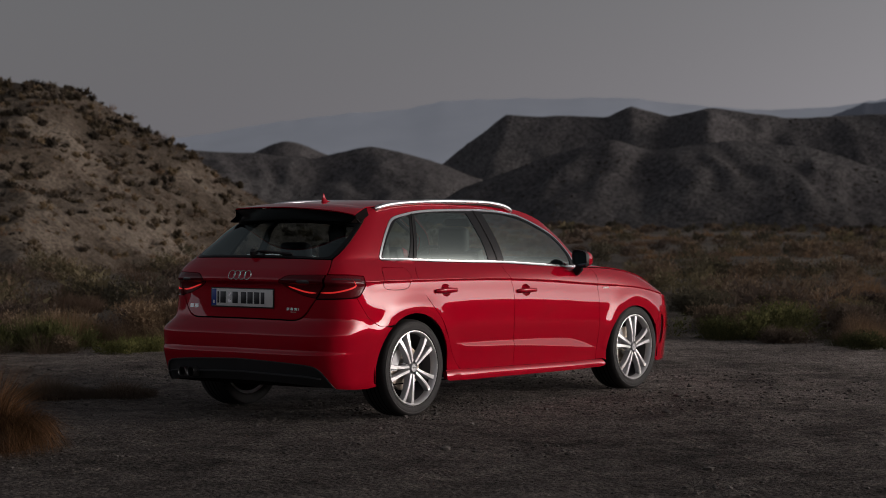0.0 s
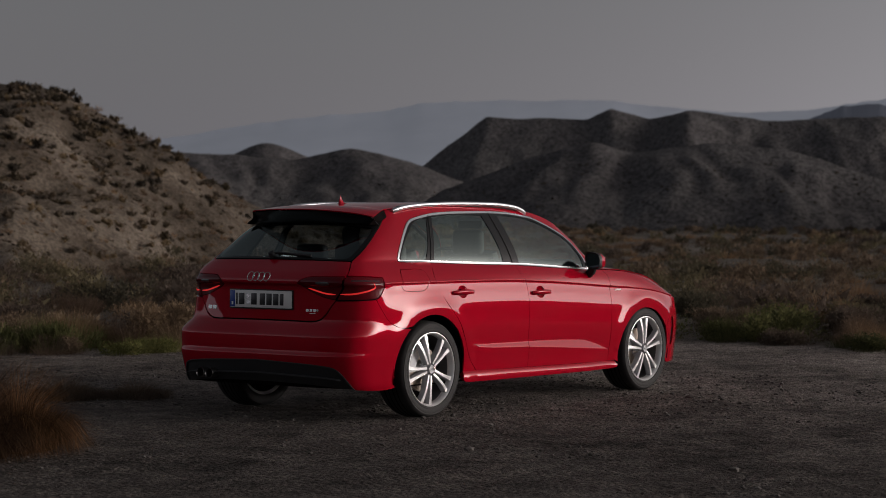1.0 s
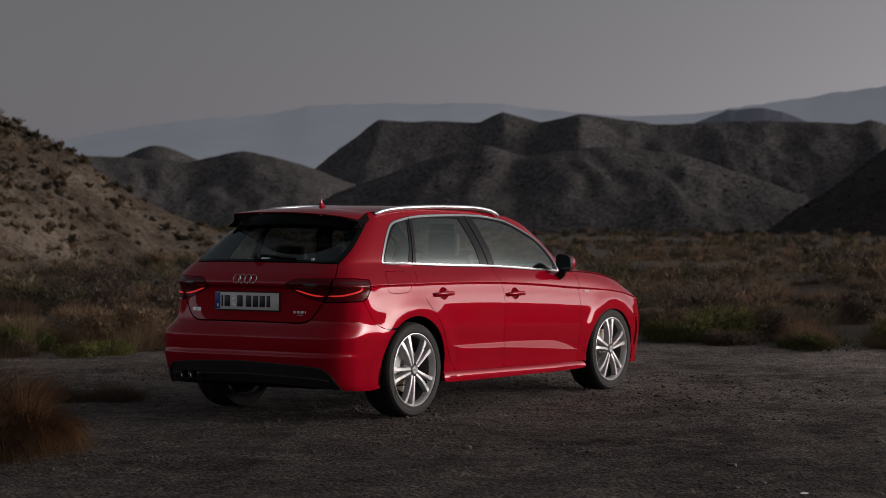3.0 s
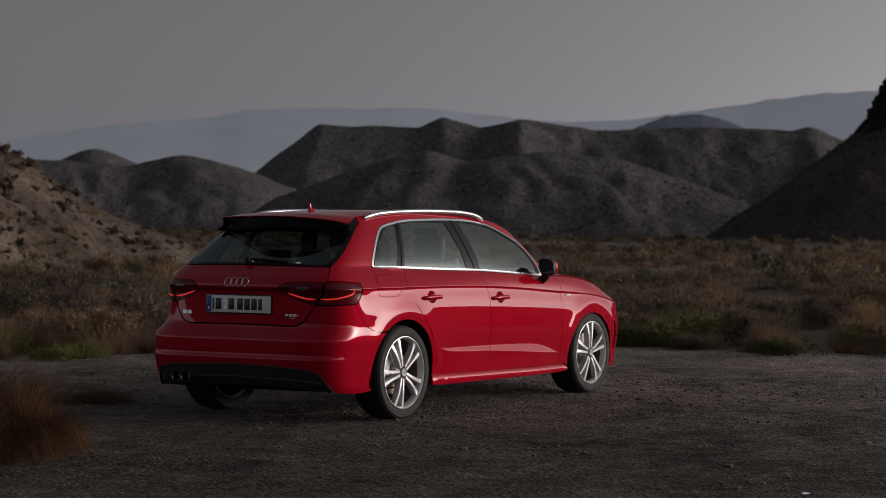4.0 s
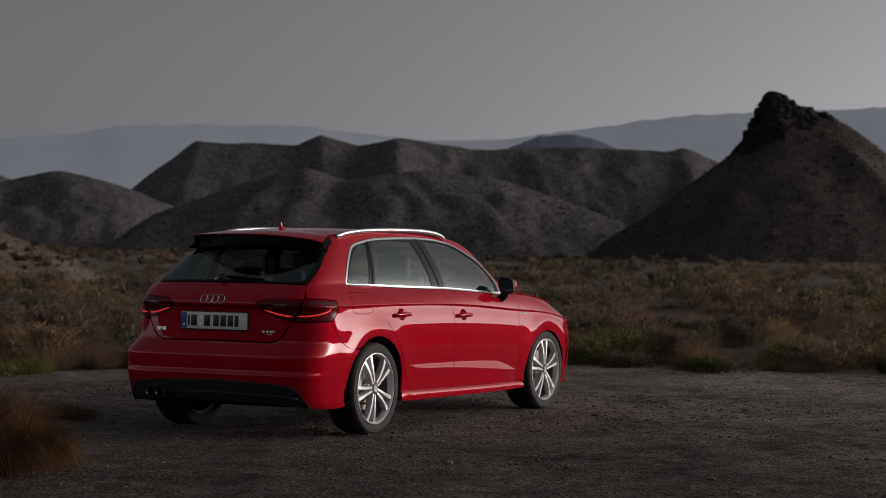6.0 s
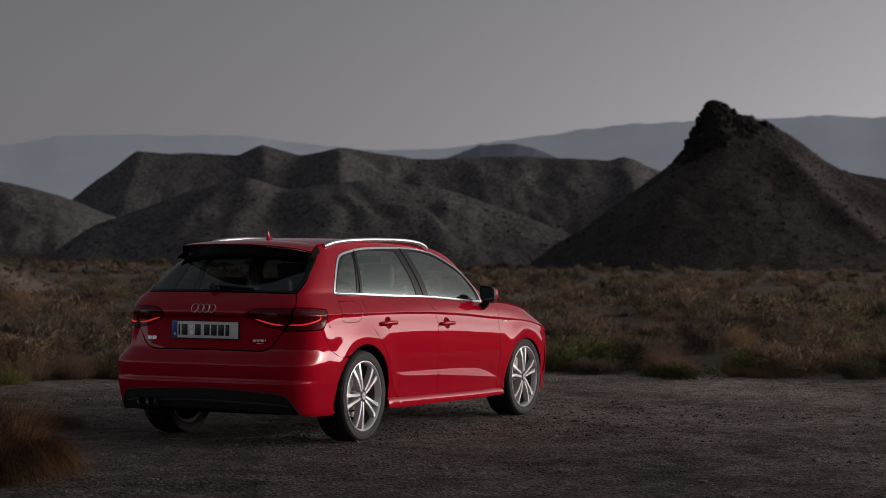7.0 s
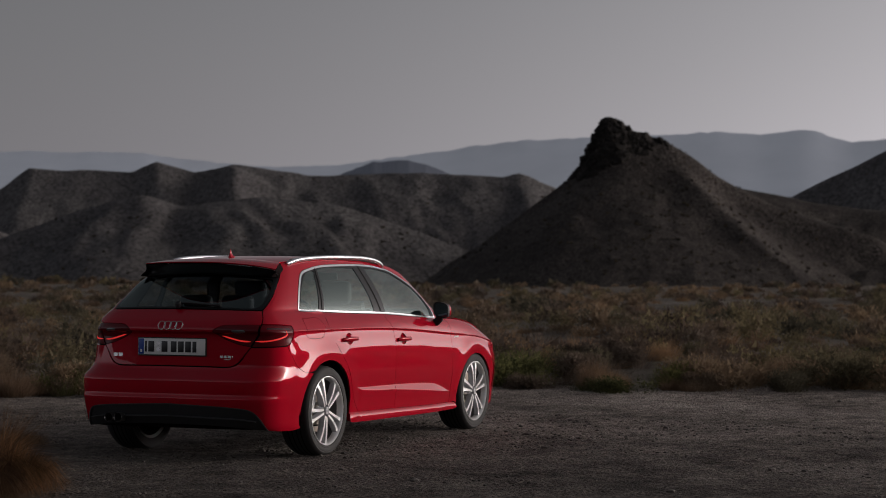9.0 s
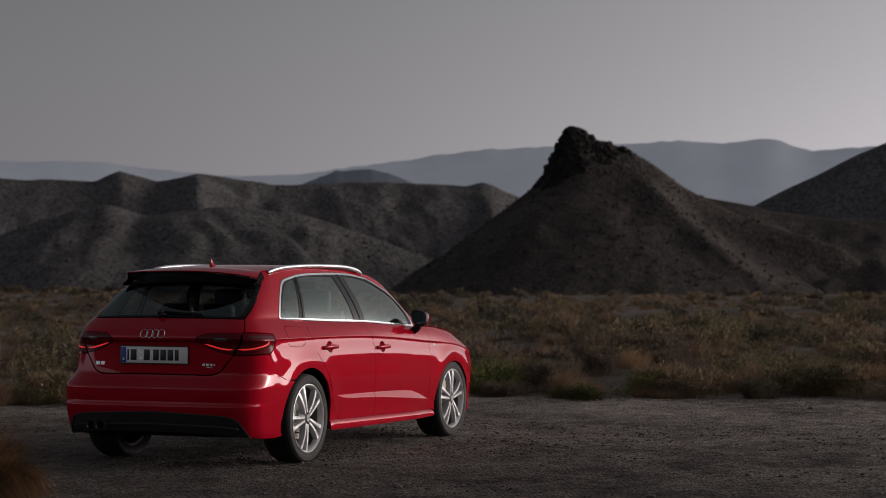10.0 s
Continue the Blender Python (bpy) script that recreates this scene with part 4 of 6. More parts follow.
        box(bm, a[0], a[0] + (.006, .013, .013, .013, .013)[i], y - .001, y + .001, .766, .778)
    part("fender_badge", bm, M_WHITE, fen, "small bright badge of plain bars")
    s0, s1 = float(side_s(3.09, .748)), float(side_s(2.93, .475))
    nose = [(s0, .748, 1), (float(side_s(3.04, .66)), .66), (float(side_s(2.985, .57)), .57), (s1, .475, 1)] + [tuple(p) for p in to_s(np.array(arc(*ARCH_F, 30, -14, 12)))] \
        + [(float(side_s(2.99, .19)), .19, 1), (PLAN_LEN, .19, 1), (PLAN_LEN, .59, 1), (float(side_s(3.35, .66)), .655), (float(side_s(3.2, .70)), .706)]
    vent = flow([(4.49, .545), (4.525, .53), (4.535, .43), (4.52, .335), (4.49, .325), (4.482, .43)], step=.01)
    nb = patch("front_bumper", flow(nose), M_PAINT, car, holes=[vent], flip=fl, step=.028)
    patch("side_vent", vent, M_BLACK, nb, flip=fl, off=-.012, gap=-.004, step=.015, label="black slit vent in the bumper")
    sk = [(.335, .284, 1), (1.2, skirt_top(1.2)), (2.20, skirt_top(2.2), 1), (2.222, .212), (2.15, .200, 1), (1.1, .206), (.39, .212), (.335, .222)]
    sk_rows = [to_s(np.stack([_gx[(_gx > .34) & (_gx < 2.2)], skirt_top(_gx[(_gx > .34) & (_gx < 2.2)]) - dz], 1)) for dz in (.004, .009, .014, .020, .026, .032, .040, .055)]
    z_of_s = curve(*[(float(side_s(x, .26)), float(skirt_top(x))) for x in (.2, .8, 1.4, 2.0, 2.4)])
    patch("side_skirt", to_s(flow(sk)), M_PAINT, car, flip=fl, step=.02, off=.003, depth=.034, round_in=.001, guides=sk_rows,
          belly=lambda u, v, f=z_of_s: .024 * (1 - np.exp(-np.maximum(f(u) - v, 0) / .016)) - .10 * np.maximum(f(u) - v - .055, 0) ** 1.0)
    # window frames, chrome surround and panes
    p1 = flow([(-.150, 1.040), (-.138, 1.030), (.095, 1.021, 1), (.155, 1.11), (.262, 1.296, 1), (.215, 1.296), (.125, 1.272), (.068, 1.238), (-.064, 1.132)])
    p2 = flow([(.178, 1.0205, 1), (.517, 1.0065), (.908, .9945, 1), (.902, 1.12), (.868, 1.318, 1), (.64, 1.323), (.43, 1.319), (.318, 1.306, 1), (.255, 1.18), (.205, 1.08)])
    p3 = flow([(1.078, .9875, 1), (1.535, .9625), (1.855, .942, 1), (1.872, 1.02), (1.812, 1.125), (1.645, 1.215), (1.46, 1.281), (1.25, 1.311), (1.045, 1.321, 1), (1.062, 1.2), (1.075, 1.09)])
    patch("window_surround", to_s(chrome_out), M_CHROME, car, holes=[to_s(chrome_in)], flip=fl, off=.004, gap=0, step=.02, round_in=.003, label="bright aluminium strip round the side windows")
    patch("window_frame", to_s(shrink(chrome_out, .011)), M_BLACK, car, holes=[to_s(p) for p in (p1, p2, p3)], flip=fl, off=-.001, gap=0, step=.03, label="gloss black window frames and pillars")
    for nm, p in (("quarter_window", p1), ("rear_door_window", p2), ("front_door_window", p3)):
        patch(nm, to_s(p), M_GLASS, car, flip=fl, off=-.005, gap=-.004, step=.04, depth=.003, round_in=0)
    # rubber line of the window posts
    for xa, za, xb, zb in ((.140, 1.018, .293, 1.318), (1.004, .990, .957, 1.338)):
        pts = []
        for t in np.linspace(0, 1, 12):
            x, z = xa + (xb - xa) * t, za + (zb - za) * t
            p = skin(side_s(x, z), z)
            pts.append((p[0], (p[1] - .001) * (-1 if fl else 1), p[2]))
        part("post_seal", sweep(pts, oval(.004, .003, 8), up=(0, 1, 0)), M_RUBBER, car)
    # outer tail lamp
    lo = patch("tail_lamp", LAMP_OUT, M_LAMP, car, flip=fl, off=.001, step=.02, gap=.0025, depth=.03, label="smoked red tail lamp with a lit strip")

    def strip(pts, w, nm, par, mat, lab, off=.003):
        path = flow(pts, closed=False, step=.01)
        n = len(path)
        wv = [w * min(1, .25 + 6 * min(i, n - 1 - i) / n) for i in range(n)]
        t = np.gradient(path, axis=0)
        t /= np.linalg.norm(t, axis=1, keepdims=True)
        nn = np.stack([-t[:, 1], t[:, 0]], 1)
        up, dn = path + nn * np.array(wv)[:, None], path - nn * np.array(wv)[:, None]
        loop = np.concatenate([up, dn[::-1]])
        return patch(nm, loop, mat, par, flip=fl, off=off, gap=0, step=.01, depth=.004, label=lab, round_in=.001)

    strip([(.625, .8195), (.70, .821), (.77, .832), (.835, .850), (.868, .868), (.880, .890)], .0050, "light_strip", lo, M_GLOW, "glowing red light strip")
    li = patch("inner_tail_lamp", LAMP_IN, M_LAMP, car, flip=fl, off=.001, step=.02, gap=.0025, depth=.03, label="smoked red tail lamp with a lit strip")
    strip([(.385, .857), (.44, .842), (.50, .827), (.545, .820), (.593, .818)], .0050, "light_strip", li, M_GLOW, "glowing red light strip")
    patch("reversing_lamp", flow([(.475, .893), (.515, .897), (.565, .896), (.572, .882), (.525, .874), (.48, .878)], step=.008), M_CLEAR, li, flip=fl, off=.002, gap=0, step=.012, depth=.002, label="clear grey reversing lamp")
    patch("lamp_band", flow([(.735, .912, 1), (.85, .910), (.945, .904, 1), (.935, .893, 1), (.85, .898), (.725, .900, 1)], step=.01), M_LAMP_D, lo, flip=fl, off=.002, gap=0, step=.012, depth=.002)
    # dark structure behind the panels, with the wheel openings cut out
    inner = [(.0, .20, 1), (PLAN_LEN - .06, .22, 1), (PLAN_LEN - .06, .58, 1), (float(side_s(3.1, .73)), .73), (float(side_s(2.5, .875)), .875), (float(side_s(2.0, .915)), .915), (float(side_s(1.0, .968)), .968), (float(side_s(0, 1.0)), 1.0), (.76, 1.005), (0, 1.015, 1)]
    holes = [to_s(np.array(arc(cx, cz, rx + .012, rz + .012, 0, 360, 48)[:-1])) for cx, cz, rx, rz in (ARCH_R, ARCH_F)]
    inner_hole = [np.where(h[:, 1:] < .215, np.stack([h[:, 0], np.full(len(h), .215)], 1), h) for h in holes]
    patch("inner_structure", flow(inner, step=.04), M_SHELL, car, holes=inner_hole, flip=fl, off=-.022, gap=0, step=.05, depth=.004)

# ---- the rear ----
def both(half):
    """A whole outline from its right half, listed from the middle of the top to the middle of the bottom."""
    h = np.asarray(half)
    return np.concatenate([h, (h * np.array((-1, 1)))[::-1]])


tg = flow([(0, 1.032, 1), (.40, 1.029), (.748, 1.024, 1), (.720, .962), (.700, .934), (.59, .781), (.552, .735), (.522, .696), (.484, .662), (.43, .646), (.30, .646), (0, .647, 1)], closed=False)
tailgate = patch("tailgate", both(tg), M_PAINT, car, holes=[LAMP_IN, LAMP_IN * np.array((-1, 1))], step=.026, guides=REAR_LINES)
bump = flow([(0, .642, 1), (.30, .641), (.43, .641), (.487, .657), (.528, .692), (.557, .733), (.592, .776, 1), (.72, .778), (.864, .785, 1), (.894, .744), (.923, .705), (.974, .648), (1.056, .611), (1.121, .5965)], closed=False)
ar = to_s(np.array(arc(*ARCH_R, 129, 196, 16)))
low = flow([(.955, .203), (.85, .204), (.738, .212, 1), (.712, .262), (.672, .323), (.631, .352), (.543, .367), (.36, .378), (0, .390, 1)], closed=False)
patch("rear_bumper", both(np.concatenate([bump, ar, low])), M_PAINT, car, step=.026, guides=REAR_LINES)
dif = flow([(0, .390, 1), (.36, .378), (.543, .367), (.631, .352), (.672, .323), (.712, .262), (.738, .212, 1), (.66, .214), (.56, .226), (.3, .240), (0, .243, 1)], closed=False)
diffuser = patch("diffuser", both(dif), M_PLASTIC, car, step=.03, off=-.006, depth=.05, label="black textured plastic diffuser")
lip = flow([(0, .312, 1), (.36, .304), (.55, .298), (.662, .285, 1), (.668, .279, 1), (.55, .290), (.36, .296), (0, .304, 1)], closed=False)
patch("diffuser_rib", both(lip), M_GRILLE, diffuser, step=.02, off=.018, depth=.03)
edge = flow([(0, .3925, 1), (.36, .3805), (.543, .3695), (.633, .3545), (.674, .325), (.715, .264), (.740, .213, 1), (.732, .213, 1), (.706, .260), (.668, .319), (.629, .348), (.541, .363), (.36, .374), (0, .386, 1)], closed=False)
patch("diffuser_edge", both(edge), M_GRILLE, diffuser, step=.015, off=.004, depth=.02, gap=0)
for y0 in (.446, .374):
    p = Vector((-.812, y0, .288))
    t = lathe([(.0270, .0), (.0300, .006), (.0325, .0), (.0325, -.10), (.0270, -.10), (.0270, 0)], 28)
    part("exhaust_tip", t, M_TIP, car, "steel exhaust tip", Matrix.Translation(p) @ pose(0, 0, 0, 0, 0, 90))
    part("exhaust_bore", lathe([(.0268, -.02), (.001, -.021)], 24), M_SHELL, car, "", Matrix.Translation(p) @ pose(0, 0, 0, 0, 0, 90))
# rear window with its black border, wiper
rg = flow([(0, 1.036, 1), (.40, 1.033), (.744, 1.028, 1), (.780, 1.066), (.825, 1.130), (.862, 1.200), (.888, 1.252, 1), (.70, 1.272), (.40, 1.290), (0, 1.296, 1)], closed=False)
rgi = flow([(0, 1.052, 1), (.40, 1.049), (.690, 1.046), (.735, 1.085), (.772, 1.150), (.800, 1.205), (.795, 1.232), (.70, 1.240), (.40, 1.256), (0, 1.262, 1)], closed=False)
rgi = both(rgi)
patch("rear_window_border", both(rg), M_BLACK, car, holes=[rgi], step=.03, off=-.001, label="black edge of the rear window")
patch("rear_window", rgi, M_PRIVACY, car, step=.04, off=-.002, gap=-.002, depth=.003, round_in=0, label="dark tinted rear window")
wp = [tuple(Vector(skin(s, z)) + Vector((-.5, 0, 1)).normalized() * o) for s, z, o in ((-.05, 1.050, .02), (.02, 1.053, .024), (.12, 1.050, .022), (.25, 1.046, .018), (.36, 1.044, .014))]
wiper = part("rear_wiper", sweep(wp, lambda t: oval(.012 - .006 * t, .008 - .003 * t, 8)), M_PLASTIC, car, "black rear wiper arm")
wb = [tuple(Vector(skin(s, z)) + Vector((-.5, 0, 1)).normalized() * .006) for s, z in ((-.02, 1.062), (.10, 1.060), (.22, 1.056), (.34, 1.051))]
part("wiper_blade", sweep(wb, oval(.006, .009, 8)), M_RUBBER, wiper)
part("wiper_base", lathe([(.001, .035), (.018, .032), (.026, .012), (.028, 0)], 18), M_PLASTIC, wiper, "", Matrix.Translation(Vector(skin(-.05, 1.048)) + Vector((-.01, 0, .004))) @ pose(0, 0, 0, 55, 0, 90))

# number plate with plain bars, badge of four rings, plain bars for the model marks
plate = part("number_plate", box(bmesh.new(), -.0035, .0035, -.26, .26, -.056, .056, .004), M_WHITE, car, "white number plate with plain bars", pose(-.762, 0, .776, 0, 1.0, 2.2))
part("plate_holder", box(bmesh.new(), .002, .008, -.268, .268, -.064, .063, .003), M_PLASTIC, plate)
part("plate_band", box(bmesh.new(), -.0046, -.003, .216, .257, -.053, .053, .0004), M_BLUE, plate, "blue band with a small mark")
part("plate_mark", box(bmesh.new(), -.0052, -.004, .229, .243, -.040, -.020, .0004), M_WHITE, plate)
xs0 = .207
for w, g in ((.014, .012), (.046, .058), (.046, .026), (.044, .012), (.044, .012), (.044, .012), (.030, .0)):
    if w:
        part("plate_bar", box(bmesh.new(), -.0050, -.003, xs0 - w, xs0, -.037, .037, .0005), M_INK, plate)
    xs0 -= w + g
for zz, c in ((.020, M_CHROME), (-.020, M_RAIL)):
    part("plate_seal", lathe([(.001, .0012), (.013, .0012), (.0135, 0)], 20), c, plate, "", Matrix.Translation((-.0036, .103, zz)) @ pose(0, 0, 0, 0, 0, 90))
bm = bmesh.new()
for i in range(4):
    q = skin((i - 1.5) * .047, .921)
    tilt = Matrix.Translation(Vector(q) + Vector((-.003, 0, .001))) @ pose(0, 0, 0, 0, 24, 0)
    n1, n2 = 26, 8
    ring = [[bm.verts.new(tilt @ Vector((.0045 * math.sin(2 * math.pi * b / n2), (.0275 + .003 * math.cos(2 * math.pi * b / n2)) * math.cos(2 * math.pi * a / n1),
                                         (.0305 + .003 * math.cos(2 * math.pi * b / n2)) * math.sin(2 * math.pi * a / n1)))) for b in range(n2)] for a in range(n1)]
    for a in range(n1):
        for b in range(n2):
            bm.faces.new((ring[a][b], ring[(a + 1) % n1][b], ring[(a + 1) % n1][(b + 1) % n2], ring[a][(b + 1) % n2]))
part("badge", bm, M_CHROME, tailgate, "bright metal badge of four plain rings")


def bars(name, y0, widths, gap, z0, z1, lab):
    bm = bmesh.new()
    y = y0
    for w in widths:
        q = skin(-(y - w / 2), (z0 + z1) / 2)
        box(bm, q[0] - .003, q[0] + .003, y - w, y, z0, z1, .001, 1)
        y -= w + gap
    part(name, bm, M_CHROME, tailgate, lab)


bars("model_mark", .497, (.036, .036), .010, .701, .727, "bright model mark as plain bars")
bars("engine_mark", -.366, (.024, .022, .026, .007), .006, .704, .722, "bright engine mark as plain bars")
bars("engine_mark_small", -.395, (.05,), .0, .692, .697, "small bright bar")

# ---- roof, spoiler, rails, bonnet, windscreen ----
z_roof = curve((-.45, 1.345), (-.2, 1.370), (0, 1.386), (.3, 1.399), (.7, 1.402), (1.1, 1.390), (1.4, 1.362), (1.6, 1.318))


_rx = np.linspace(-.14, 1.6, 30)
_cx = np.clip(_rx, -.06, 1.45)
roof_half = curve(*zip(_rx, np.abs(skin(side_s(_cx, roof_top(_rx)), roof_top(_rx))[:, 1])))


def roof_at(x, v):
    """Roof point: v from -1 to 1 across."""
    ye, ze = float(roof_half(x)), float(roof_top(x))
    zc = float(z_roof(x))
    return Vector((x, v * ye, zc - (zc - ze) * abs(v) ** 2.4))


def roof_f(u, v):
    v = 2 * v - 1
    a, b = -.085 - .02 * (1 - v * v), 1.40 + .16 * (1 - v * v)
    return roof_at(a + (b - a) * u, v)


grid_part("roof", roof_f, 40, 28, M_PAINT, car, thick=-.006)


def lip_x(y):
    return -.43 + .12 * min(1.3, (y / .466) ** 2)


def lip_drop(y, v):
    return (.030 if v < 0 else .008) * (y / .466) ** 2 + (.012 if v < 0 else .003) * v ** 8


def spoil_f(u, v):
    v = 2 * v - 1
    a = roof_at(-.076 - .02 * (1 - v * v), v) - Vector((0, 0, .0015))
    ly = v * (.536 if v < 0 else .507)
    b = Vector((lip_x(ly), ly, 1.353 - lip_drop(ly, v)))
    p = a.lerp(b, u)
    p.z += .012 * math.sin(math.pi * u) * (1 - .5 * v * v)
    p.y += .004 * math.sin(math.pi * u) * v ** 5
    return p


spoiler = grid_part("roof_spoiler", spoil_f, 14, 40, M_PAINT, car, thick=-.007)


def under_f(u, v):
    v = 2 * v - 1
    ly = v * (.533 if v < 0 else .504)
    a = Vector((lip_x(ly) + .006, ly, 1.345 - lip_drop(ly, v)))
    b = Vector(skin(-v * .885, 1.262 - .012 * v * v))
    p = a.lerp(b, u)
    p.z -= .020 * math.sin(math.pi * min(1, u * 1.1)) ** .6 * (1 - v ** 4)
    return p


grid_part("spoiler_underside", under_f, 8, 40, M_BLACK, spoiler, "gloss black underside of the spoiler", thick=-.003)
for sgn in (1, -1):
    # cheek between roof and spoiler, black for its trim and for shade on its red part, and the black fin that closes
    # the end of the spoiler
    edge_at = lambda u, e=(0 if sgn < 0 else 1): spoil_f(u, e)
    root, tip = Vector((-.088, sgn * .494, 1.304)), Vector((-.168, sgn * .515, 1.279))
    glass_a, glass_b = Vector((-.176, sgn * .509, 1.252)), Vector((-.283, sgn * .508, 1.256))
    end = edge_at(1) + Vector((.004, 0, -.015))

    def rim_at(v, r=root, t=tip, e=end):
        return r.lerp(t, 2 * v) if v < .5 else t.lerp(e, 2 * v - 1)

    grid_part("spoiler_cheek", lambda u, v, e=edge_at, r=rim_at, k=sgn: e(v).lerp(r(v), u) + Vector((0, .002 * k * math.sin(math.pi * u), .001 * math.sin(math.pi * u))), 8, 12, M_SHELL, spoiler, thick=-.003)
    grid_part("spoiler_fin", lambda u, v, r=rim_at, g=glass_a, h=glass_b: r(.5 + .5 * v).lerp(g.lerp(h, v), u), 6, 8, M_SHELL, spoiler, "black end of the spoiler", thick=-.003)
    # roof rail
    rail_z = curve((-.04, 1.340), (.01, 1.366), (.137, 1.389), (.353, 1.403), (.688, 1.410), (1.035, 1.407), (1.274, 1.390), (1.396, 1.360), (1.43, 1.338))
    rail_y = curve((-.04, .488), (.5, .515), (1.0, .532), (1.43, .540))
    path = [(x, sgn * float(rail_y(x)), float(rail_z(x)) - .012) for x in (-.015, 0, .012, .03, .07, .13, .2, .3, .42, .55, .7, .85, 1.0, 1.1, 1.2, 1.28, 1.34, 1.39, 1.42, 1.43)]
    part("roof_rail", sweep(path, lambda t: oval(.019 * min(1, .35 + 8 * min(t, 1 - t)), .015, 14, .8)), M_RAIL, car, "satin aluminium roof rail")
    foot = [(x, sgn * (float(rail_y(x)) - .002), float(roof_top(x)) + .004) for x in np.linspace(.03, 1.38, 18)]
    part("rail_seat", sweep(foot, oval(.012, .014, 8)), M_PLASTIC, car)
# shark-fin aerial
bm = bmesh.new()
rows = []
for k, t in enumerate(np.linspace(0, 1, 8)):
    z = 1.392 + .058 * t
    x0, x1 = .012 + .016 * t, .122 - .088 * t ** .30
    rows.append([bm.verts.new((x0 + (x1 - x0) * (.5 - .5 * math.cos(a)), (.021 * (1 - t) ** 3 + .0035) * math.sin(a), z)) for a in np.linspace(0, 2 * math.pi, 17)[:-1]])
for a, b in zip(rows[:-1], rows[1:]):
    for i in range(16):
        bm.faces.new((a[i], a[(i + 1) % 16], b[(i + 1) % 16], b[i]))
bm.faces.new(rows[-1])
part("aerial", bm, M_PAINT, car, "small red fin-shaped roof aerial")


_bx = np.linspace(2.03, 3.40, 40)
bonnet_half = curve(*zip(_bx, np.abs(skin(side_s(_bx, z_belt(_bx) - .002), z_belt(_bx) - .002)[:, 1])))


def bonnet_f(u, v):
    v = 2 * v - 1
    x = 2.03 + u * (3.40 - 2.03)
    zb = float(z_belt(x)) - .002
    return Vector((x - .05 * (1 - v * v) * (1 - u), v * float(bonnet_half(x)), zb + (.055 - .025 * u) * (1 - abs(v) ** 2.2)))


grid_part("bonnet", bonnet_f, 30, 24, M_PAINT, car, thick=-.006)
pil = flow([(2.075, .945), (1.995, 1.06), (1.90, 1.165), (1.74, 1.27), (1.58, 1.325), (1.40, 1.352)], closed=False, step=.03)

pil_y = np.abs(skin(side_s(pil[:, 0], pil[:, 1]), pil[:, 1])[:, 1])


def screen_f(u, v):
    v = 2 * v - 1
    i = min(int(u * (len(pil) - 1)), len(pil) - 2)
    f = u * (len(pil) - 1) - i
    x, z = pil[i] * (1 - f) + pil[i + 1] * f
    ye = pil_y[i] * (1 - f) + pil_y[i + 1] * f
    return Vector((x + (.10 + .06 * u) * (1 - v * v), v * (ye - .002), z + (.02 + .035 * u) * (1 - v * v)))


grid_part("windscreen", screen_f, 16, 20, M_GLASS, car, "clear windscreen")

# ---- door mirrors ----
for sgn in (-1, 1):
    bm = bmesh.new()
    rows = []
    for t in np.linspace(0, 1, 9):
        x = 1.838 + .115 * t
        k = (1 - t ** 2.4) ** .5 if t < 1 else .12
        cy, cz, w, h = .858, .993, .062 * (.35 + .65 * k), .058 * (.25 + .75 * k)
        rows.append([bm.verts.new((x, sgn * (cy + q[0] * w / .1), cz + q[1] * h / .1 - .010 * (q[0] / .1) * 1)) for q in oval(.1, .1, 20, .62)])
    for a, b in zip(rows[:-1], rows[1:]):
        for i in range(20):
            bm.faces.new((a[i], a[(i + 1) % 20], b[(i + 1) % 20], b[i]))
    bm.faces.new(rows[-1])
    cap = part("door_mirror", bm, M_PAINT, car, "red and black door mirror")
    bm = bmesh.new()
    r0 = [bm.verts.new((1.826, sgn * (.858 + q[0] * .64), .993 + q[1] * .60 - .010 * q[0] / .1)) for q in oval(.1, .1, 20, .62)]
    r1 = [bm.verts.new((1.860, sgn * (.858 + q[0] * .645), .993 + q[1] * .605 - .010 * q[0] / .1)) for q in oval(.1, .1, 20, .62)]
    r2 = [bm.verts.new((1.836, sgn * (.858 + q[0] * .55), .993 + q[1] * .50 - .010 * q[0] / .1)) for q in oval(.1, .1, 20, .62)]
    for a, b in ((r0, r1), (r0, r2)):
        for i in range(20):
            bm.faces.new((a[i], a[(i + 1) % 20], b[(i + 1) % 20], b[i]))
    part("mirror_housing", bm, M_PLASTIC, cap, "black mirror housing")
    bm = bmesh.new()
    bm.faces.new([bm.verts.new((1.837, sgn * (.858 + q[0] * .56), .993 + q[1] * .51 - .010 * q[0] / .1)) for q in oval(.1, .1, 20, .62)])
    part("mirror_glass", bm, M_MIRROR, cap, "", smooth=False)
    foot = [(1.875, sgn * .775, .885), (1.872, sgn * .800, .895), (1.868, sgn * .825, .915), (1.866, sgn * .838, .945)]
    part("mirror_foot", sweep(foot, oval(.030, .020, 12, .7), up=(1, 0, 0)), M_PLASTIC, cap)

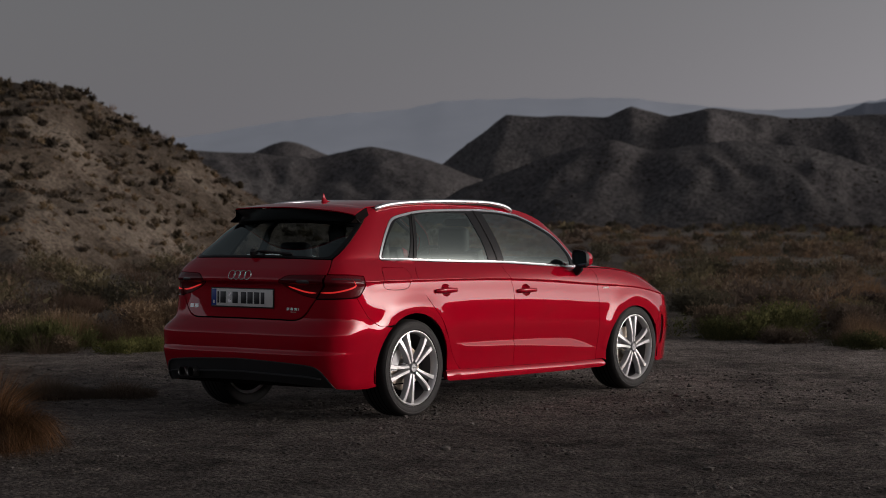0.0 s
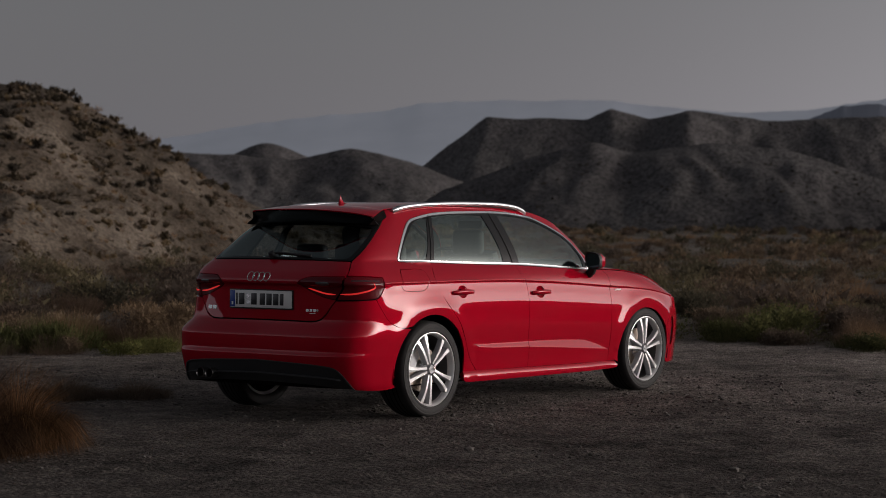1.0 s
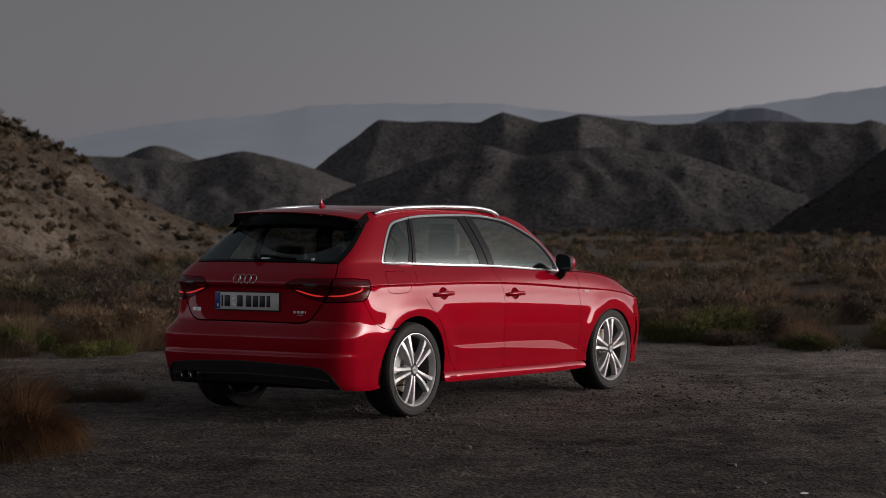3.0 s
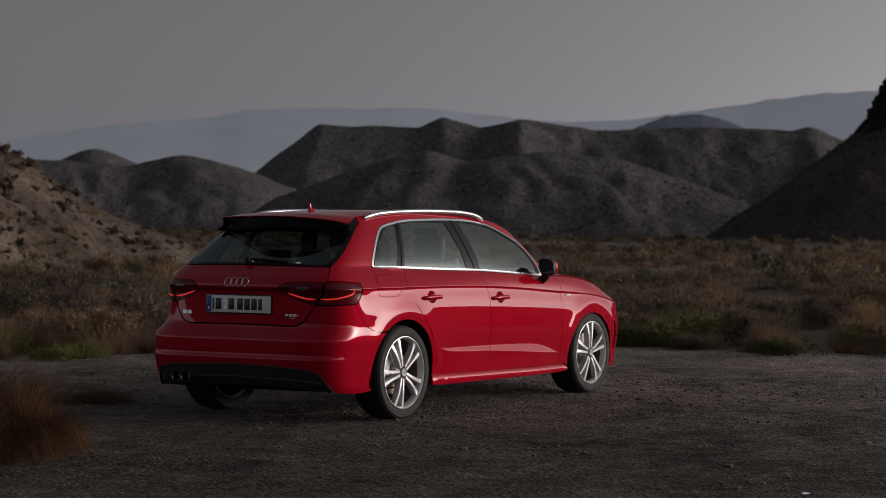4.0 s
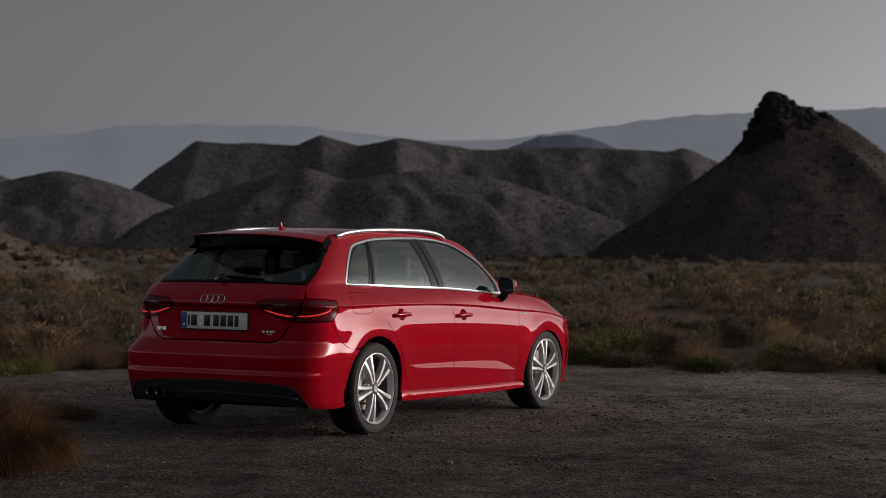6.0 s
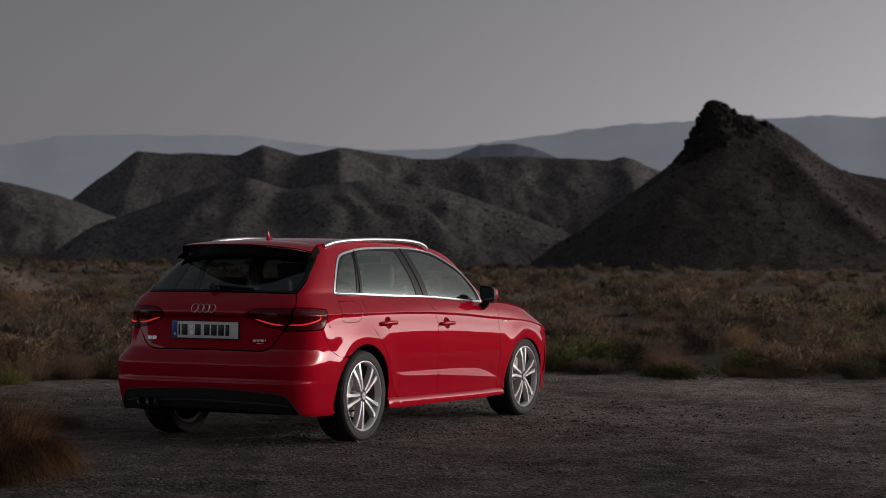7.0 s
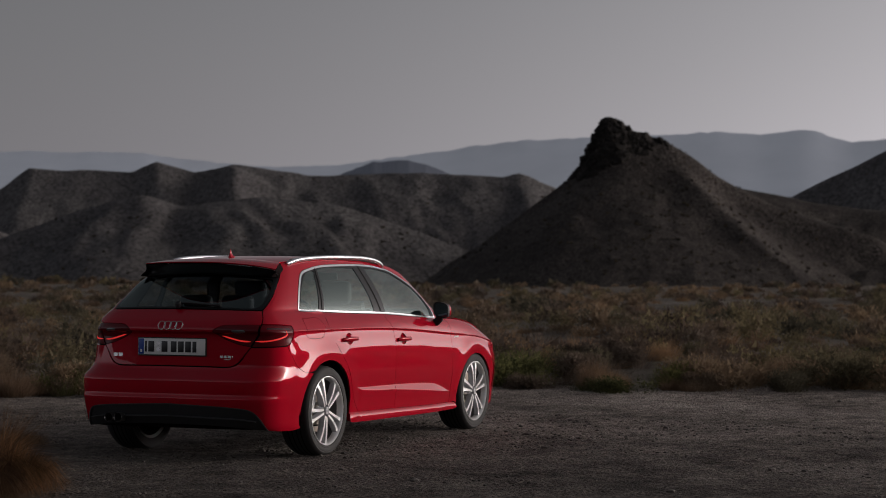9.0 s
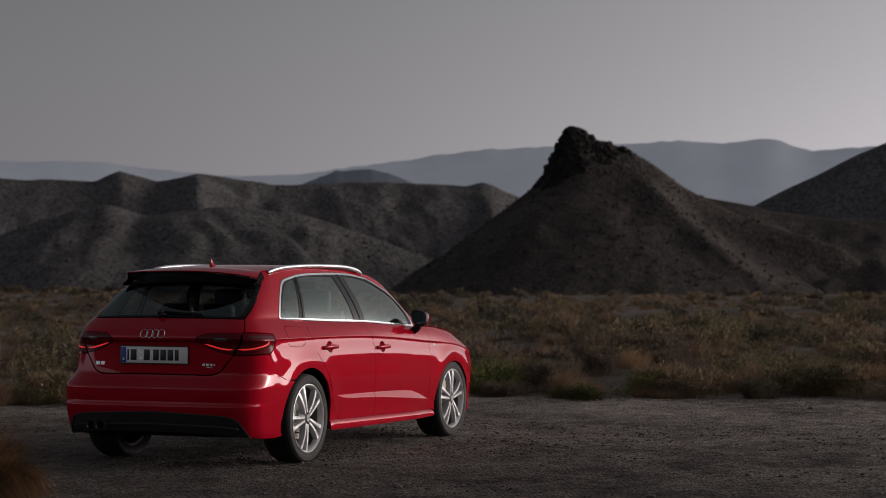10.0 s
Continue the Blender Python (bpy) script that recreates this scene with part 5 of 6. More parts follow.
# ---- wheels ----
def wheel_parts(root, turn):
    R = Matrix.Rotation(radians(-turn), 4, "Y")
    tyre = [(.238, .098), (.246, .108), (.258, .113), (.280, .115), (.298, .110), (.309, .098), (.314, .080), (.3165, .05), (.317, 0), (.3165, -.05), (.314, -.08), (.300, -.108), (.27, -.114), (.238, -.098)]
    t = part("tyre", lathe([(r, -y) for r, y in tyre], 72), M_RUBBER, root, "black low-profile tyre")
    bm = bmesh.new()
    for r in (.252, .288):
        n = 72
        a = [bm.verts.new((r * math.cos(2 * math.pi * i / n), -.1142, r * math.sin(2 * math.pi * i / n))) for i in range(n)]
        b = [bm.verts.new(((r + .004) * math.cos(2 * math.pi * i / n), -.1155, (r + .004) * math.sin(2 * math.pi * i / n))) for i in range(n)]
        c = [bm.verts.new(((r + .008) * math.cos(2 * math.pi * i / n), -.1142, (r + .008) * math.sin(2 * math.pi * i / n))) for i in range(n)]
        for p, q in ((a, b), (b, c)):
            for i in range(n):
                bm.faces.new((p[i], p[(i + 1) % n], q[(i + 1) % n], q[i]))
    part("tyre_ridge", bm, M_RUBBER, t)
    # flat dark strips on the tread stand in for the shade in its grooves
    groove = bmesh.new()
    for y in (-.05, -.018, .018, .05):
        n = 72
        ra = [groove.verts.new((.3174 * math.cos(2 * math.pi * i / n), y - .004, .3174 * math.sin(2 * math.pi * i / n))) for i in range(n)]
        rb = [groove.verts.new((.3174 * math.cos(2 * math.pi * i / n), y + .004, .3174 * math.sin(2 * math.pi * i / n))) for i in range(n)]
        for i in range(n):
            groove.faces.new((ra[i], ra[(i + 1) % n], rb[(i + 1) % n], rb[i]))
    part("tyre_groove", groove, M_SHELL, t)
    rim = [(.236, -.100), (.2425, -.108), (.2430, -.112), (.2395, -.1125), (.2330, -.106), (.2270, -.094), (.2235, -.07), (.2190, .02), (.2170, .09), (.236, .10)]
    part("rim", lathe(rim, 72), M_ALLOY, root, "bright alloy rim")
    part("rim_barrel", lathe([(.2232, -.068), (.2186, .02), (.2166, .088)], 60), M_BARREL, root)
    for k in range(5):
        a0 = radians(turn + 72 * k)
        for sd in (-1, 1):
            # one bar of a twin spoke: machined face and grey flanks
            bm, face = bmesh.new(), bmesh.new()
            rows, frows = [], []
            for t in np.linspace(0, 1, 9):
                r = .040 + (.232 - .040) * t
                mid = sd * (.0125 + .0205 * t + .014 * t ** 3)
                w = .0092 + .0030 * t + .006 * t ** 4
                y = -.103 - .006 * math.sin(math.pi * t) + .004 * t
                dpt = .034 + .012 * (1 - t)
                for lst, b_, sec in ((rows, bm, ((-w, y + .003), (-w * .8, y), (w * .8, y), (w, y + .003), (w * 1.15, y + dpt), (-w * 1.15, y + dpt))), (frows, face, ((-w * .80, y - .0008), (w * .80, y - .0008)))):
                    lst.append([b_.verts.new(((r * math.cos(a0) - (mid + q) * math.sin(a0)), yy, (r * math.sin(a0) + (mid + q) * math.cos(a0)))) for q, yy in sec])
            for p, q in zip(rows[:-1], rows[1:]):
                for i in range(6):
                    bm.faces.new((p[i], p[(i + 1) % 6], q[(i + 1) % 6], q[i]))
            bm.faces.new(rows[-1])
            for p, q in zip(frows[:-1], frows[1:]):
                face.faces.new((p[0], p[1], q[1], q[0]))
            sp = part("spoke", bm, M_ALLOY_D, root, "grey spoke with a machined face")
            part("spoke_face", face, M_ALLOY, sp)
        # wheel bolt between the twin spokes
        ab = a0 + radians(36)
        part("wheel_bolt", lathe([(.001, -.086), (.0075, -.086), (.0085, -.070), (.0135, -.066), (.0135, -.040)], 10), M_CHROME, root, "", Matrix.Translation((.056 * math.cos(ab), 0, .056 * math.sin(ab))))
    part("hub_cap", lathe([(.001, -.1085), (.021, -.1085), (.0225, -.1105), (.026, -.1105), (.0285, -.107), (.030, -.095), (.034, -.088), (.050, -.080), (.066, -.062), (.068, .0)], 36), M_ALLOY_D, root, "round grey hub cap")
    cap = bmesh.new()
    for i in range(4):
        ring = lathe([(.0042, -.1088), (.0050, -.1096), (.0058, -.1088)], 14)
        for v in ring.verts:
            v.co.x += (i - 1.5) * .0082
        tmp = bpy.data.meshes.new("ring")
        ring.to_mesh(tmp)
        cap.from_mesh(tmp)
        bpy.data.meshes.remove(tmp)
    part("hub_mark", cap, M_CHROME, root)
    part("brake_disc", lathe([(.06, -.035), (.06, -.030), (.148, -.030), (.150, -.026), (.148, -.008), (.06, -.008)], 48), M_STEEL, root, "steel brake disc")
    bm = bmesh.new()
    n = 14
    q0 = [bm.verts.new((rr * math.cos(a), yy, rr * math.sin(a))) for a in np.linspace(radians(125), radians(185), n) for rr, yy in ((.10, -.055), (.165, -.055), (.165, .01), (.10, .01))]
    for i in range(n - 1):
        for j in range(4):
            bm.faces.new((q0[i * 4 + j], q0[i * 4 + (j + 1) % 4], q0[(i + 1) * 4 + (j + 1) % 4], q0[(i + 1) * 4 + j]))
    part("brake_caliper", bm, M_ALLOY_D, root, "grey brake caliper")
    part("inner_hub", lathe([(.001, .085), (.215, .085), (.215, .08), (.001, .08)], 36), M_SHELL, root)


for wx, turn in ((HUB_R, 114), (HUB_F, 92)):
    for sgn in (-1, 1):
        w = new("wheel")
        w.parent = car
        w.matrix_basis = pose(wx, sgn * .697, HUB_Z + .003, 0, 0, 0 if sgn < 0 else 180)
        w["label"] = "alloy wheel with five twin spokes"
        wheel_parts(w, turn)
        # lining of the wheel housing
        bm = bmesh.new()
        cx, cz, rx, rz = ARCH_R if wx == HUB_R else ARCH_F
        pts = arc(cx, cz, rx + .016, rz + .016, -12, 192, 26)
        ra = [bm.verts.new((x, sgn * .790, z)) for x, z in pts]
        rb = [bm.verts.new((x, sgn * .50, z)) for x, z in pts]
        for i in range(len(pts) - 1):
            bm.faces.new((ra[i], ra[i + 1], rb[i + 1], rb[i]))
        bm.faces.new(rb)
        part("wheel_housing", bm, M_SHELL, car)

# ---- underside and cabin ----
part("underbody", box(bmesh.new(), -.60, 3.20, -.66, .66, .215, .30, .02), M_SHELL, car, "dark underbody")
part("silencer", box(bmesh.new(), -.62, -.36, -.40, .56, .215, .28, .03), M_STEEL, car, "steel silencer box")
part("rear_axle", sweep([(0, -.55, .27), (0, .55, .27)], oval(.05, .05, 10), up=(0, 0, 1)), M_SHELL, car)
part("cabin_floor", box(bmesh.new(), -.60, 2.05, -.70, .70, .30, .42, .02), M_CABIN, car)
part("parcel_shelf", box(bmesh.new(), -.56, -.10, -.56, .56, .945, .965, .008), M_CABIN, car)
part("headlining", box(bmesh.new(), .0, 1.35, -.46, .46, 1.345, 1.362, .008), M_CABIN, car)


def seat(x, y, w, top, parent_label, bench=False):
    """A car seat: cushion, leaning backrest and head restraints."""
    root = part("car_seat", box(bmesh.new(), x, x + .50, y - w, y + w, .42, .58, .05, 3), M_SEAT, car, parent_label)
    back = sweep([(x + .08, y, .52), (x + .01, y, .70), (x - .08, y, .90), (x - .13, y, top)], lambda t: oval(w * (1 - .12 * t), .075 - .025 * t, 16, .6), up=(1, 0, 0))
    part("backrest", back, M_SEAT, root)
    for yy in ((y - .34, y, y + .34) if bench else (y,)):
        hr = bmesh.new()
        box(hr, x - .20, x - .11, yy - .125, yy + .125, top + (.0 if bench else -.03), top + (.13 if bench else .16), .04, 3)
        h = part("head_restraint", hr, M_SEAT, root)
        post = bmesh.new()
        for dy in (-.05, .05):
            box(post, x - .155, x - .143, yy + dy - .006, yy + dy + .006, top - .06, top + .04)
        part("restraint_post", post, M_CHROME, root)


seat(1.15, -.36, .25, 1.06, "grey front car seat")
seat(1.15, .36, .25, 1.06, "grey front car seat")
seat(.30, 0, .60, .99, "grey rear bench seat", True)
part("dashboard", box(bmesh.new(), 1.70, 1.98, -.64, .64, .60, .998, .05, 3), M_CABIN, car, "dark dashboard")
part("dial_cowl", box(bmesh.new(), 1.70, 1.86, .20, .50, .90, .995, .04, 3), M_CABIN, car)
sw = lathe([(.185 + .014 * math.cos(a), .014 * math.sin(a)) for a in np.linspace(0, 2 * math.pi, 11)[:-1]], 36, True)
steer = part("steering_wheel", sw, M_CABIN, car, "black steering wheel", pose(1.60, .36, .90, 0, 0, 0) @ pose(0, 0, 0, 0, 25, 0) @ pose(0, 0, 0, 0, 0, 90))
part("steering_boss", box(bmesh.new(), -.17, .17, -.02, .02, -.03, .03, .01), M_CABIN, steer)
part("cabin_mirror", box(bmesh.new(), 1.50, 1.53, -.11, .11, 1.22, 1.28, .012), M_CABIN, car)


# the car's far half, bent to fit the camera's view: squarer low down, drawn in at the lamp, fuller beside the rear
# window
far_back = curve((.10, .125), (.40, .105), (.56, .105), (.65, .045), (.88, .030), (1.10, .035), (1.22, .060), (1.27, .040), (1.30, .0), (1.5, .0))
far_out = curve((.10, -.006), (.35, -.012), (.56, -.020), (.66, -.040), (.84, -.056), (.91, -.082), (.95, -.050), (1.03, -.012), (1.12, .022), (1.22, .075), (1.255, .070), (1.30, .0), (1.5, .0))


def bend_to_view(P):
    """Bends points of the car's far half to fit the camera's view."""
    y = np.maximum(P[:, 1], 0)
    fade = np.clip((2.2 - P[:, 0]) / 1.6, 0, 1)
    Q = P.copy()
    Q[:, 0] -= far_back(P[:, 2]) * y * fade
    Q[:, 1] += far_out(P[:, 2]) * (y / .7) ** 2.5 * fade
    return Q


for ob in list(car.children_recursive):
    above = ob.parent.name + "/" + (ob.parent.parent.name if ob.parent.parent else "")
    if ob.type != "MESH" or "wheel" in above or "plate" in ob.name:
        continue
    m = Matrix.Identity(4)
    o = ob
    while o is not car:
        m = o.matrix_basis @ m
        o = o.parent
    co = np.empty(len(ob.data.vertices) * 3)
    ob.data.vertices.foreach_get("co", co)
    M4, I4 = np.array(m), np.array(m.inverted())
    P = bend_to_view(co.reshape(-1, 3) @ M4[:3, :3].T + M4[:3, 3])
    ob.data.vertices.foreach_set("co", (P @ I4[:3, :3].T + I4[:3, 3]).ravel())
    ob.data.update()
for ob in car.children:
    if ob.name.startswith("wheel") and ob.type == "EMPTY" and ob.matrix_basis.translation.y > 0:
        ob.matrix_basis.translation = bend_to_view(np.array([ob.matrix_basis.translation]))[0]

# ---- plants and stones ----
def plant_mat(name, dark, mid, light):
    """Dry stems and leaves: tone varies from blade to blade and from plant to plant."""
    m, n, l, b = nodes_of(name)
    geo, tc = n.new("ShaderNodeNewGeometry"), n.new("ShaderNodeTexCoord")
    c1 = ramp(n, l, geo.outputs["Random Per Island"], [(0.0, dark), (0.5, mid), (1.0, light)])
    att, inf, add, fr = n.new("ShaderNodeAttribute"), n.new("ShaderNodeObjectInfo"), n.new("ShaderNodeMath"), n.new("ShaderNodeMath")
    att.attribute_name, add.operation, fr.operation = "tone", "ADD", "FRACT"
    l.new(att.outputs["Fac"], add.inputs[0])
    l.new(inf.outputs["Random"], add.inputs[1])
    l.new(add.outputs[0], fr.inputs[0])
    r2 = ramp(n, l, fr.outputs[0], [(0.0, (0.50, 0.50, 0.56)), (0.35, (0.85, 0.83, 0.86)), (0.7, (1.12, 1.05, 0.97)), (1.0, (1.5, 1.36, 1.16))])
    mul = n.new("ShaderNodeMix")
    mul.data_type, mul.blend_type = "RGBA", "MULTIPLY"
    mul.inputs[0].default_value = 1.0
    l.new(c1.outputs["Color"], mul.inputs[6])
    l.new(r2.outputs["Color"], mul.inputs[7])
    l.new(mul.outputs[2], b.inputs["Base Color"])
    b.inputs["Roughness"].default_value = 0.8
    b.inputs["Specular IOR Level"].default_value = 0.1
    # thin leaves let half of the light through
    tl, mx = n.new("ShaderNodeBsdfTranslucent"), n.new("ShaderNodeMixShader")
    l.new(mul.outputs[2], tl.inputs["Color"])
    mx.inputs[0].default_value = 0.45
    l.new(b.outputs[0], mx.inputs[1])
    l.new(tl.outputs[0], mx.inputs[2])
    l.new(mx.outputs[0], n["Material Output"].inputs["Surface"])
    return m


M_GOLD = plant_mat("dry_golden_grass", (0.141, 0.094, 0.059), (0.199, 0.137, 0.091), (0.275, 0.200, 0.137))
M_BROWN = plant_mat("dry_brown_scrub", (0.110, 0.084, 0.062), (0.162, 0.126, 0.096), (0.218, 0.177, 0.132))
M_OLIVE = plant_mat("olive_scrub_leaves", (0.077, 0.069, 0.047), (0.123, 0.112, 0.074), (0.170, 0.153, 0.103))
M_GREEN = plant_mat("green_shrub_leaves", (0.062, 0.069, 0.028), (0.120, 0.131, 0.050), (0.194, 0.202, 0.086))
M_LEAF = plant_mat("dark_green_bush_leaves", (0.062, 0.069, 0.031), (0.117, 0.125, 0.049), (0.195, 0.195, 0.081))
M_BANK = plant_mat("dull_brown_bank_scrub", (0.092, 0.074, 0.050), (0.135, 0.108, 0.075), (0.185, 0.150, 0.105))
M_FARBUSH = plant_mat("dark_hill_bush_leaves", (0.050, 0.043, 0.031), (0.076, 0.064, 0.046), (0.105, 0.088, 0.062))
M_HILLBUSH = plant_mat("far_hill_bush_leaves", (0.042, 0.038, 0.032), (0.062, 0.055, 0.045), (0.085, 0.075, 0.058))
M_CLUMP = plant_mat("wiry_golden_grass", (0.027, 0.015, 0.008), (0.094, 0.054, 0.030), (0.26, 0.160, 0.090))
RNG = np.random.RandomState(5)
TRI = np.array([(0, 1, 3), (0, 3, 2), (2, 3, 4)])


def grass(n, h, r, w, lean=.55):
    """Blades of a tuft, (n, 5, 3): bent strips that fan out from the root."""
    a, q = RNG.rand(n) * 2 * math.pi, np.sqrt(RNG.rand(n))
    base = np.stack([np.cos(a) * q * r * .45, np.sin(a) * q * r * .45, np.zeros(n)], 1)
    out = a + RNG.randn(n) * .8
    tilt = q * lean + .22 * np.abs(RNG.randn(n))
    ln = h * (.55 + .5 * RNG.rand(n)) * (1.05 - .25 * q)
    d1 = np.stack([np.cos(out) * np.sin(tilt * .6), np.sin(out) * np.sin(tilt * .6), np.cos(tilt * .6)], 1)
    d2 = np.stack([np.cos(out) * np.sin(tilt * 1.9), np.sin(out) * np.sin(tilt * 1.9), np.cos(tilt * 1.9)], 1)
    mid = base + d1 * (ln * .55)[:, None]
    tip = mid + d2 * (ln * .5)[:, None]
    b = RNG.rand(n) * math.pi
    side = np.stack([np.cos(b), np.sin(b), np.zeros(n)], 1) * w
    return np.stack([base - side, base + side, mid - side * .8, mid + side * .8, tip], 1)


_bm = bmesh.new()
bmesh.ops.create_icosphere(_bm, subdivisions=1, radius=1)
_bm.verts.ensure_lookup_table()
ROUND_V = np.array([tuple(v.co) for v in _bm.verts])
ROUND_F = np.array([[v.index for v in f.verts] for f in _bm.faces])
_bm.free()


def fan(n, h, r, w, lean=.6):
    """Blades of a tuft as plain slivers, (n, 3, 3)."""
    a, q = RNG.rand(n) * 2 * math.pi, np.sqrt(RNG.rand(n))
    base = np.stack([np.cos(a) * q * r * .55, np.sin(a) * q * r * .55, np.zeros(n)], 1)
    out, tilt = a + RNG.randn(n) * .6, q * lean + .16 * np.abs(RNG.randn(n))
    ln = h * (.35 + .65 * RNG.rand(n)) * (1.08 - .35 * q)
    tip = base + np.stack([np.cos(out) * np.sin(tilt), np.sin(out) * np.sin(tilt), np.cos(tilt)], 1) * ln[:, None]
    start = base + (tip - base) * (RNG.rand(n) * .45)[:, None]
    b = RNG.rand(n) * math.pi
    side = np.stack([np.cos(b), np.sin(b), np.zeros(n)], 1) * w
    return np.stack([start - side, start + side, tip], 1)


def shrub(n, h, r, leaf, lumps=7, slim=.16, core_r=.0):
    """Leaves and twig ends of a rounded bush, (n, 3, 3), thickest near its uneven outside."""
    c = np.stack([RNG.randn(lumps) * r * .40, RNG.randn(lumps) * r * .40, h * (.22 + .32 * RNG.rand(lumps))], 1)
    s = r * (.30 + .25 * RNG.rand(lumps))
    k = RNG.randint(0, lumps, n)
    d = RNG.randn(n, 3)
    d /= np.linalg.norm(d, axis=1, keepdims=True)
    p = c[k] + d * (s[k] * (.55 + .45 * RNG.rand(n) ** .6))[:, None] * np.array((1, 1, .85))
    p[:, 2] = np.abs(p[:, 2]) + .005
    g = d * .8 + RNG.randn(n, 3) * .5 + np.array((0, 0, .7))
    g /= np.linalg.norm(g, axis=1, keepdims=True)
    ln = leaf * (.5 + 1.0 * RNG.rand(n) ** 2)
    # coarser leaves fill the inside
    m_ = n // 4
    p[:m_] = c[k[:m_]] + d[:m_] * (s[k[:m_]] * (.10 + .62 * RNG.rand(m_)))[:, None] * np.array((1, 1, .85))
    p[:m_, 2] = np.abs(p[:m_, 2]) + .005
    ln[:m_] *= 1.8
    sd = np.cross(g, RNG.randn(n, 3))
    sd /= np.maximum(np.linalg.norm(sd, axis=1, keepdims=True), 1e-6)
    w = (ln * slim)[:, None]
    w[:m_] *= 1.7
    leaves = np.stack([p - sd * w, p + sd * w, p + g * ln[:, None]], 1)
    if not core_r:
        return leaves
    # dense twigs inside
    core = (c[:, None, None] + ROUND_V[ROUND_F][None] * (s * core_r)[:, None, None, None] * np.array((1, 1, .85))).reshape(-1, 3, 3)
    core[:, :, 2] = np.maximum(core[:, :, 2], 0)
    return np.concatenate([leaves, core])


def blades_mesh(name, V, mat, mixed_tones=False):
    if mixed_tones:
        tone = np.concatenate([np.full(len(v) * v.shape[1], RNG.rand()) for v in V])
        V = np.concatenate(V)
    V = np.asarray(V, np.float32)
    n, c = len(V), V.shape[1]
    F = (np.arange(n)[:, None, None] * c + (TRI if c == 5 else np.array([(0, 1, 2)]))[None]).reshape(-1, 3).astype(np.int32)
    me = bpy.data.meshes.new(name)
    me.vertices.add(n * c)
    me.vertices.foreach_set("co", V.reshape(-1))
    me.loops.add(F.size)
    me.loops.foreach_set("vertex_index", F.reshape(-1))
    me.polygons.add(len(F))
    me.polygons.foreach_set("loop_start", np.arange(0, F.size, 3, dtype=np.int32))
    if mixed_tones:
        me.attributes.new("tone", "FLOAT", "POINT").data.foreach_set("value", tone.astype(np.float32))
    me.materials.append(mat)
    me.update(calc_edges=True)
    return me


def spin(V, a, s, x, y, z):
    c, t = math.cos(a), math.sin(a)
    R = np.array(((c, t, 0), (-t, c, 0), (0, 0, 1)))
    return (V * s) @ R + np.array((x, y, z))


# prototypes of the near plants; each copy is a thing of its own
def proto(name, label, category, V, mat, group):
    ob = new(name, blades_mesh(name, V, mat))
    return tagged(ob, label, category, group)


def tufts(n, h, r, w, k, lean=.5):
    """Several small fans of blades that make one ragged clump."""
    return np.concatenate([spin(fan(n // k, h * (.6 + .5 * RNG.rand()), r * .5, w, lean), 0, 1, RNG.randn() * r * .38, RNG.randn() * r * .38, 0) for _ in range(k)])


TUFT, BUSH = "dry golden-brown grass tuft beside the gravel", "low brown twiggy shrub beside the gravel"
KINDS = [
    ("dry_grass_tuft", TUFT, "grass", tufts(3200, .42, .42, .0022, 6, .7), M_GOLD),
    ("dry_grass_tuft", TUFT, "grass", tufts(3200, .56, .34, .0022, 5, .5), M_GOLD),
    ("brown_shrub", BUSH, "shrub", np.concatenate([shrub(5200, .46, .46, .030, 9, .2), tufts(900, .46, .45, .0018, 5, .9)]), M_BROWN),
    ("brown_shrub", BUSH, "shrub", np.concatenate([shrub(4600, .36, .52, .032, 11, .2), tufts(900, .38, .5, .0018, 6, .9)]), M_BROWN),
    ("olive_shrub", "dull olive shrub beside the gravel", "shrub", np.concatenate([shrub(4600, .50, .52, .032, 10, .2), tufts(700, .5, .45, .002, 5, .8)]), M_OLIVE),
    ("green_shrub", "fresh yellow-green shrub beside the gravel", "shrub", np.concatenate([shrub(4600, .36, .46, .034, 12, .2), tufts(1500, .46, .46, .0028, 12, .5)]), M_GREEN),
    ("green_bush", "dark green leafy bush beside the gravel", "bush", np.concatenate([shrub(4600, .46, .55, .032, 12, .2), tufts(1100, .5, .5, .0026, 8, .5)]), M_LEAF),
]
masters = {}


def plant(kind, x, y, s, a, label="", sx=1.0):
    nm, lab, cat, V, mat = KINDS[kind]
    z = float(ground_z(x, y)) - .015
    if kind not in masters:
        ob = masters[kind] = proto(nm, lab, cat, V, mat, "plants round the clearing")
        ob.matrix_basis = pose(x, y, z, 0, 0, a) @ Matrix.Diagonal((s * sx, s * sx, s, 1))
    else:
        ob = copy_thing(masters[kind], pose(x, y, z, 0, 0, a))
        ob.scale = (s * sx, s * sx, s)
    if label:
        ob["label"] = label
    return ob


# the plants that stand out by themselves
clump = thing("dry_grass_clump", "large golden-brown dry grass clump standing on the gravel", "grass", pose(-3.07, .01, -.02))
for n_, h_, r_, x_, y_ in ((2600, .56, .42, 0, 0), (1900, .50, .40, .16, -.17), (1800, .50, .40, -.30, .26), (1500, .44, .36, .04, .30), (1500, .44, .36, -.25, -.28)):
    tuft = new("grass_tuft", blades_mesh("grass_tuft", grass(int(n_ * 3.0), h_ * 1.2, r_ * .88, .0012, 1.3), M_CLUMP))
    tuft.parent = clump
    tuft.matrix_basis = pose(x_, y_, 0)
flat = new("withered_grass_clump", blades_mesh("withered_grass_clump", np.concatenate([grass(2400, .24, .50, .0016, 1.1), spin(grass(1800, .20, .45, .0016, 1.1), .5, 1, .35, -.35, 0)]), M_BROWN))
flat.matrix_basis = pose(-.55, 2.05, -.02)
tagged(flat, "flat withered brown grass clump on the gravel", "grass")
